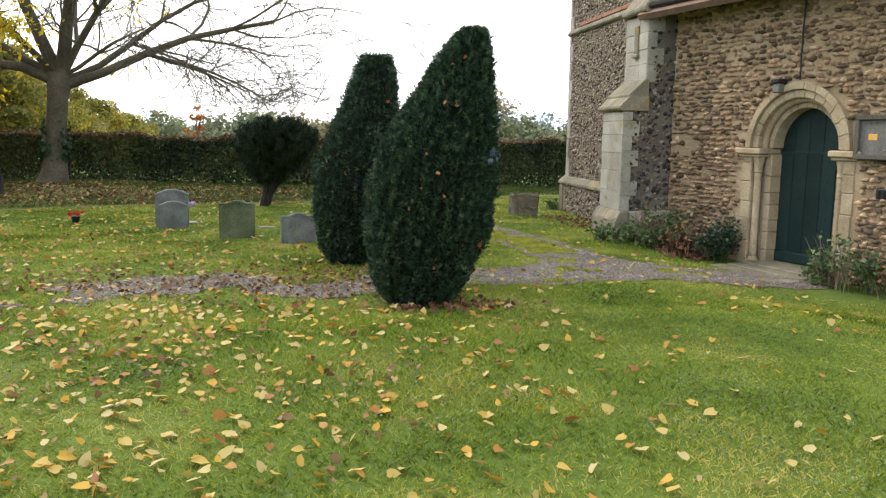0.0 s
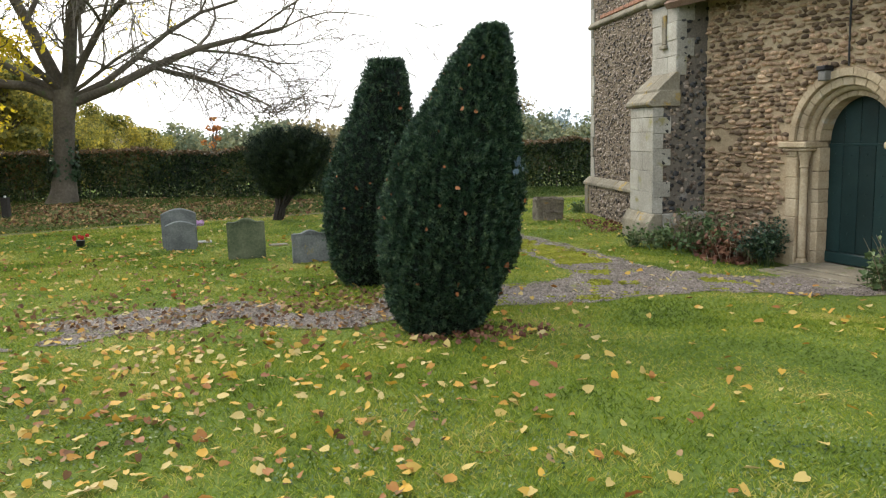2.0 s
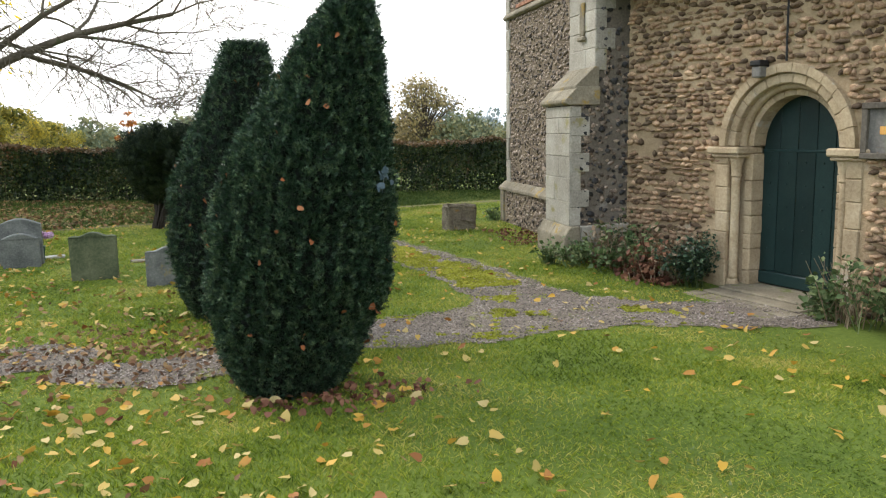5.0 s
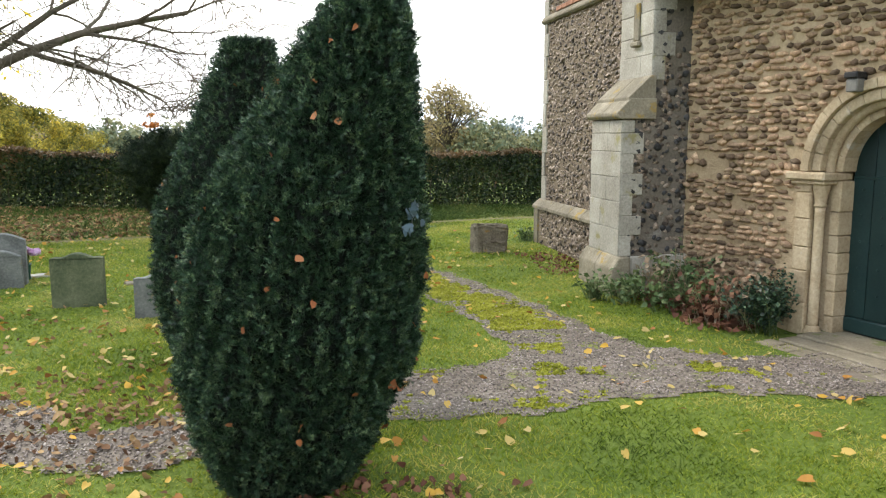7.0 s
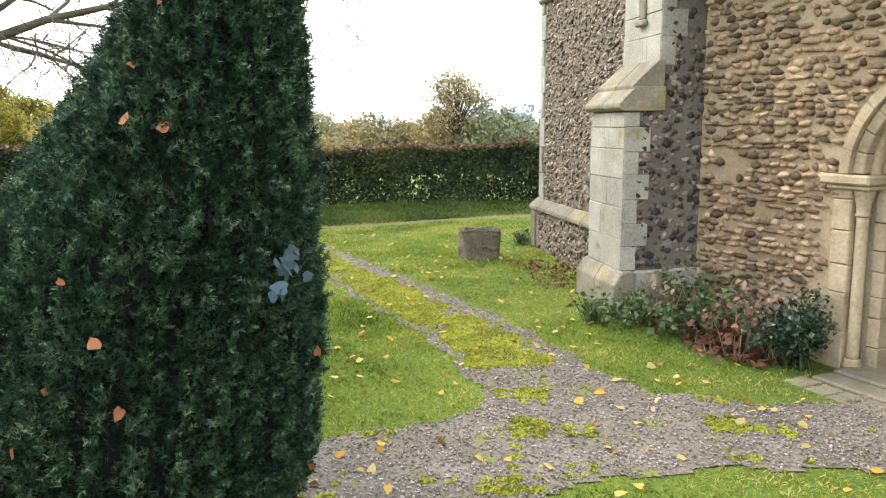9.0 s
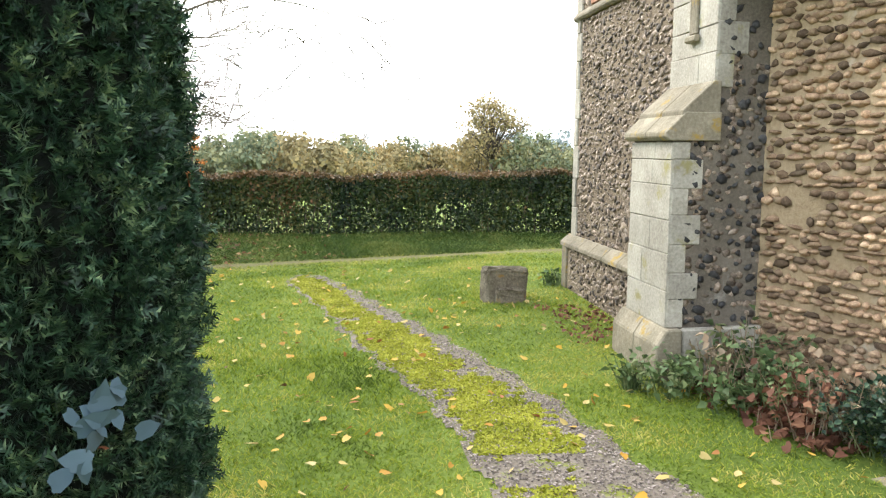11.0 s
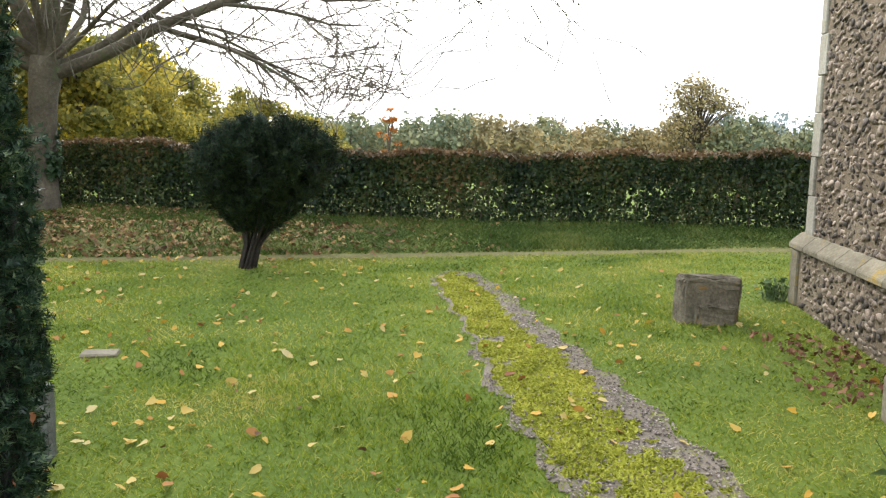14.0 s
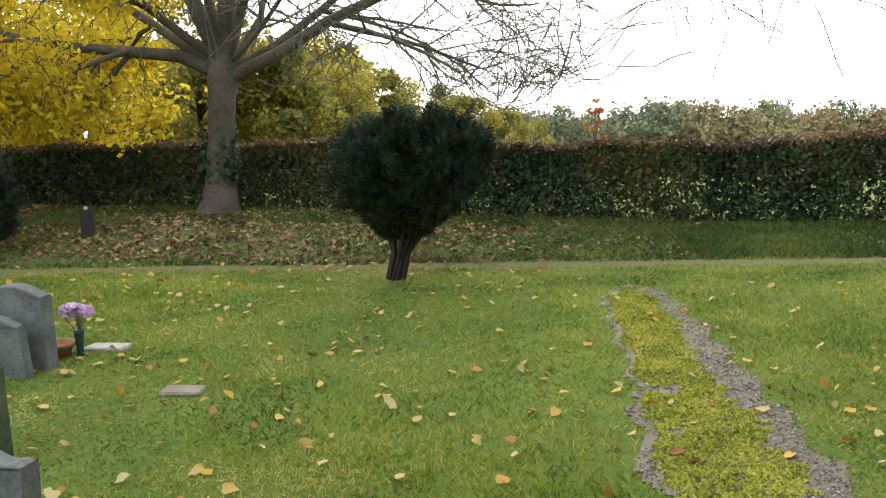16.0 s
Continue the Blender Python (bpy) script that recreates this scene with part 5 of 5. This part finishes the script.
# the tree line beyond the field, with haze painted into most leaf colours
oak = crowned_tree("tree", "broad half-bare oak standing above the far tree line", far_place(11.2, 120), 17.0, 11.5, 9.0, HAZED_GOLD, 3600, 0.28, 1.0, 60)
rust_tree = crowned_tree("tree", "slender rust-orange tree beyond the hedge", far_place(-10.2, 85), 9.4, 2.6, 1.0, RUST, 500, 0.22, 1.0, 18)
gold = crowned_tree("tree", "round golden tree beyond the field", far_place(-4.4, 110), 10.6, 7.4, 0.4, HAZED_GOLD, 3000, 0.34, 0.0, 44)
dull = crowned_tree("tree", "green tree in the far tree line, its leaf colour dulled with haze", far_place(13.0, 118), 10.9, 11.0, 0.3, HAZED_GREEN, 3000, 0.44, 0.0, 44)
hazy = crowned_tree("tree", "distant tree with blue haze painted into its leaf colour", far_place(16, 190), 13.0, 17, 0.3, HAZED_BLUE, 1800, 0.8, 0.0, 40)
grey_bare = crowned_tree("tree", "bare grey tree in the far tree line", far_place(1.5, 125), 12.5, 8, 3.0, HAZED_BLUE, 160, 0.3, 1.0, 60)
olive = crowned_tree("tree", "broad olive and russet tree in the far tree line", far_place(4.0, 121), 10.0, 12.5, 0.2, HAZED_GOLD, 3000, 0.42, 0.0, 48)
for ob in (oak, rust_tree, gold, dull, hazy, grey_bare, olive):
    ob["group"] = "far tree line"
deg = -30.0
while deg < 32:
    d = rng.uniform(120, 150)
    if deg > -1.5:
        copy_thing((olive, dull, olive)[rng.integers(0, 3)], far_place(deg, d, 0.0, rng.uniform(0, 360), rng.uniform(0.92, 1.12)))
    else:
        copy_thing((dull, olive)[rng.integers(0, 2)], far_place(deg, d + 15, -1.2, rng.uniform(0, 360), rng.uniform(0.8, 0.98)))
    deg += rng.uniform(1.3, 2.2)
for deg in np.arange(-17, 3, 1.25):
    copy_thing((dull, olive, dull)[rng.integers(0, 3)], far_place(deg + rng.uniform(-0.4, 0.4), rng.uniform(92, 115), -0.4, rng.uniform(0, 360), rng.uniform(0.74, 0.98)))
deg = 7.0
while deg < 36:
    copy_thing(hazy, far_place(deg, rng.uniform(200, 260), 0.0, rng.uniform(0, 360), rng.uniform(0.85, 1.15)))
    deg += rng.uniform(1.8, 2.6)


# ---- growth along the church wall ----
def weeds(label, u, v, spread, tall, count, mat, stalks, dry, name="weed_clump"):
    """A clump at u along and v out from the door wall."""
    at = DOORWALL @ Vector((u, v, 0))
    w = thing(name, label, "weeds", pose(at.x, at.y, float(height(at.x, at.y))), "weeds along the wall")
    V, F, tip = [], [], []
    for _ in range(stalks):
        a, t = rng.uniform(0, spread), rng.uniform(0, 6.283)
        b = Vector((a * math.cos(t), a * math.sin(t), -0.02))
        h = tall * rng.uniform(0.5, 1.1)
        e = b + Vector((rng.normal(0, 0.3) * h, rng.normal(0, 0.3) * h, h))
        mid = (b + e) / 2 + Vector((0, 0, 0.1 * h))
        tube(V, F, [b, mid, e], [0.005, 0.004, 0.002], 4)
        tip += [mid, e, (mid + e) / 2]
    tagged(child("stalk_growth", tri_mesh("stalk_growth", V, F, STRAW if dry else WEED), w, "dry stalks" if dry else "green stalks"), kind="stuff")
    tip = np.array([p[:] for p in tip])
    p = tip[rng.integers(0, len(tip), count)] + rng.normal(0, 0.05, (count, 3))
    p[:, 2] = np.clip(p[:, 2], 0.01, None)
    child("leaves", tri_mesh("leaves", *leaves(p, np.stack([rng.normal(0, 0.5, count), rng.normal(0, 0.5, count), np.ones(count)], 1), 0.05 if count < 400 else 0.032, 0.5, 1.4), mat), w)
    return w


for u, v, sp, tl, ct, mt, st, dry, lab in (
        (-0.15, 0.35, 0.25, 0.42, 160, WEED, 22, False, "broad-leaved green weeds at the wall foot"),
        (-0.45, 0.40, 0.28, 0.55, 120, WEED, 30, True, "tall dry weed stalks at the wall foot"),
        (-0.75, 0.38, 0.25, 0.40, 220, WEED, 20, False, "broad-leaved green weeds at the wall foot"),
        (-1.05, 0.40, 0.25, 0.42, 130, REDLITTER, 26, True, "brown withered stalks and seed heads"),
        (-0.12, 0.80, 0.22, 0.30, 160, WEED, 20, False, "low weeds beside the buttress foot"),
        (-0.15, 1.05, 0.18, 0.25, 120, WEED, 16, False, "low weeds beside the buttress foot"),
        (-3.35, 0.32, 0.22, 0.55, 150, WEED, 46, True, "tall pale weeds beside the door"),
        (-3.75, 0.32, 0.28, 0.42, 220, WEED, 30, False, "tangled green weeds beside the door"),
        (-4.25, 0.34, 0.28, 0.38, 180, REDLITTER, 26, True, "withered weeds along the wall"),
        (-3.15, 0.40, 0.14, 0.28, 240, WEED, 16, False, "low green weeds by the doorstep"),
        (-0.30, 0.55, 0.20, 0.48, 70, STRAW, 34, True, "pale dead stalks leaning among the weeds"),
        (-0.62, 0.62, 0.24, 0.24, 200, WEED, 18, False, "low spreading weeds at the path edge"),
        (-0.95, 0.60, 0.22, 0.22, 160, REDLITTER, 18, True, "low red-leaved weeds at the path edge"),
        (-1.20, 0.30, 0.16, 0.50, 90, STRAW, 30, True, "pale dead stalks leaning on the wall"),
        (0.02, 1.16, 0.08, 0.26, 60, WEED, 46, False, "tuft of long grass at the buttress corner")):
    weeds(lab, u, v, sp, tl, ct, mt, st, dry)
weeds("small dark evergreen bush beside the door shaft", -1.42, 0.26, 0.16, 0.50, 1700, YEW, 30, False, "small_bush")
weeds("tuft of long grass at the tower corner", 4.32, -0.58, 0.10, 0.22, 40, WEED, 70, False)


# ---- fallen leaves ----
def fallen(name, label, x, y, size, mat, lift=0.03, flat=0.35):
    x, y = np.asarray(x), np.asarray(y)
    k = ~((x > 4.15) & (y > 7.95) & (y < 9.1)) & ~((x > 4.6) & (y > 9)) & ~((x > 5.05) & (y > 4.2))
    x, y = x[k], y[k]
    z = height(x, y) + np.where(on_path(x, y), 0.022, lift)
    V, T = broad_leaves(np.stack([x, y, z], 1), np.tile([[0, 0, 1.0]], (len(x), 1)), size, flat, 0.25)
    tagged(new(name, tri_mesh(name, V, T, mat)), label, "fallen leaves", kind="stuff")


x, y = scatter(-5, 5, -2, 3.8, 75)
k = rng.random(len(x)) < np.clip(0.12 + 0.88 * smooth(2.4, -1.6, x), 0, 1)
fallen("fallen_leaves", "yellow and buff fallen leaves scattered on the near lawn", x[k], y[k], 0.046, FALLEN, 0.026)
x, y = scatter(-5.5, 2.5, -2.5, 9, 60)
k = rng.random(len(x)) < smooth(2.2, -2.5, x) * (1 - 0.6 * smooth(5.5, 8, y)) * (0.5 + 0.5 * np.sin(2.1 * x + 0.7 * y) * np.sin(1.7 * y - x))
fallen("leaf_litter", "small brown leaf fragments thinly spread through the lawn", x[k], y[k], 0.032, LITTER, 0.03, 0.6)
x, y = scatter(-7, 5, 3.8, 14.2, 27)
k = rng.random(len(x)) < np.clip(0.35 + 0.65 * smooth(1.5, -2, x), 0, 1) * (1 - 0.55 * smooth(9, 13, y))
fallen("fallen_leaves", "yellow and brown fallen leaves on the lawn and path", x[k], y[k], 0.046, FALLEN, 0.026)
x, y = scatter(-6, 1.2, 3.6, 7.6, 210)
k = rng.random(len(x)) < np.exp(-((x + 0.3) / 2.6) ** 2 - ((y - 4.95) / 0.75) ** 2)
fallen("leaf_litter", "brown leaf litter gathered round the yews", x[k], y[k], 0.037, LITTER, 0.022, 0.6)
x, y = rng.normal(0.98, 0.34, 190), rng.normal(3.5, 0.17, 190)
fallen("leaf_litter", "dark red withered leaves at the yew's foot", x, y, 0.033, REDLITTER, 0.03, 0.8)
x, y = scatter(-12, 2, 13.6, 18.2, 115)
k = rng.random(len(x)) < smooth(0, 0.6, y - 0.29 * x - 14.3) * np.clip(smooth(1.5, -3, x), 0.08, 1)
fallen("leaf_litter", "thick brown leaf litter on the bank under the tree", x[k], y[k], 0.055, LITTER, 0.03, 0.5)
wu, wv = rng.uniform(-1.4, 0.4, 420), np.abs(rng.normal(0.35, 0.22, 420)) + 0.03
pts = [DOORWALL @ Vector((a, b, 0)) for a, b in zip(wu, wv)]
x, y = np.array([p.x for p in pts]), np.array([p.y for p in pts])
k = x < 5.05
fallen("leaf_litter", "red-brown withered leaves along the wall foot", x[k], y[k], 0.06, REDLITTER, 0.04, 0.8)
x, y = rng.uniform(3.9, 4.65, 330), rng.uniform(9.05, 10.9, 330)
fallen("leaf_litter", "red-brown withered leaves at the tower foot", x, y, 0.032, REDLITTER, 0.05, 0.8)
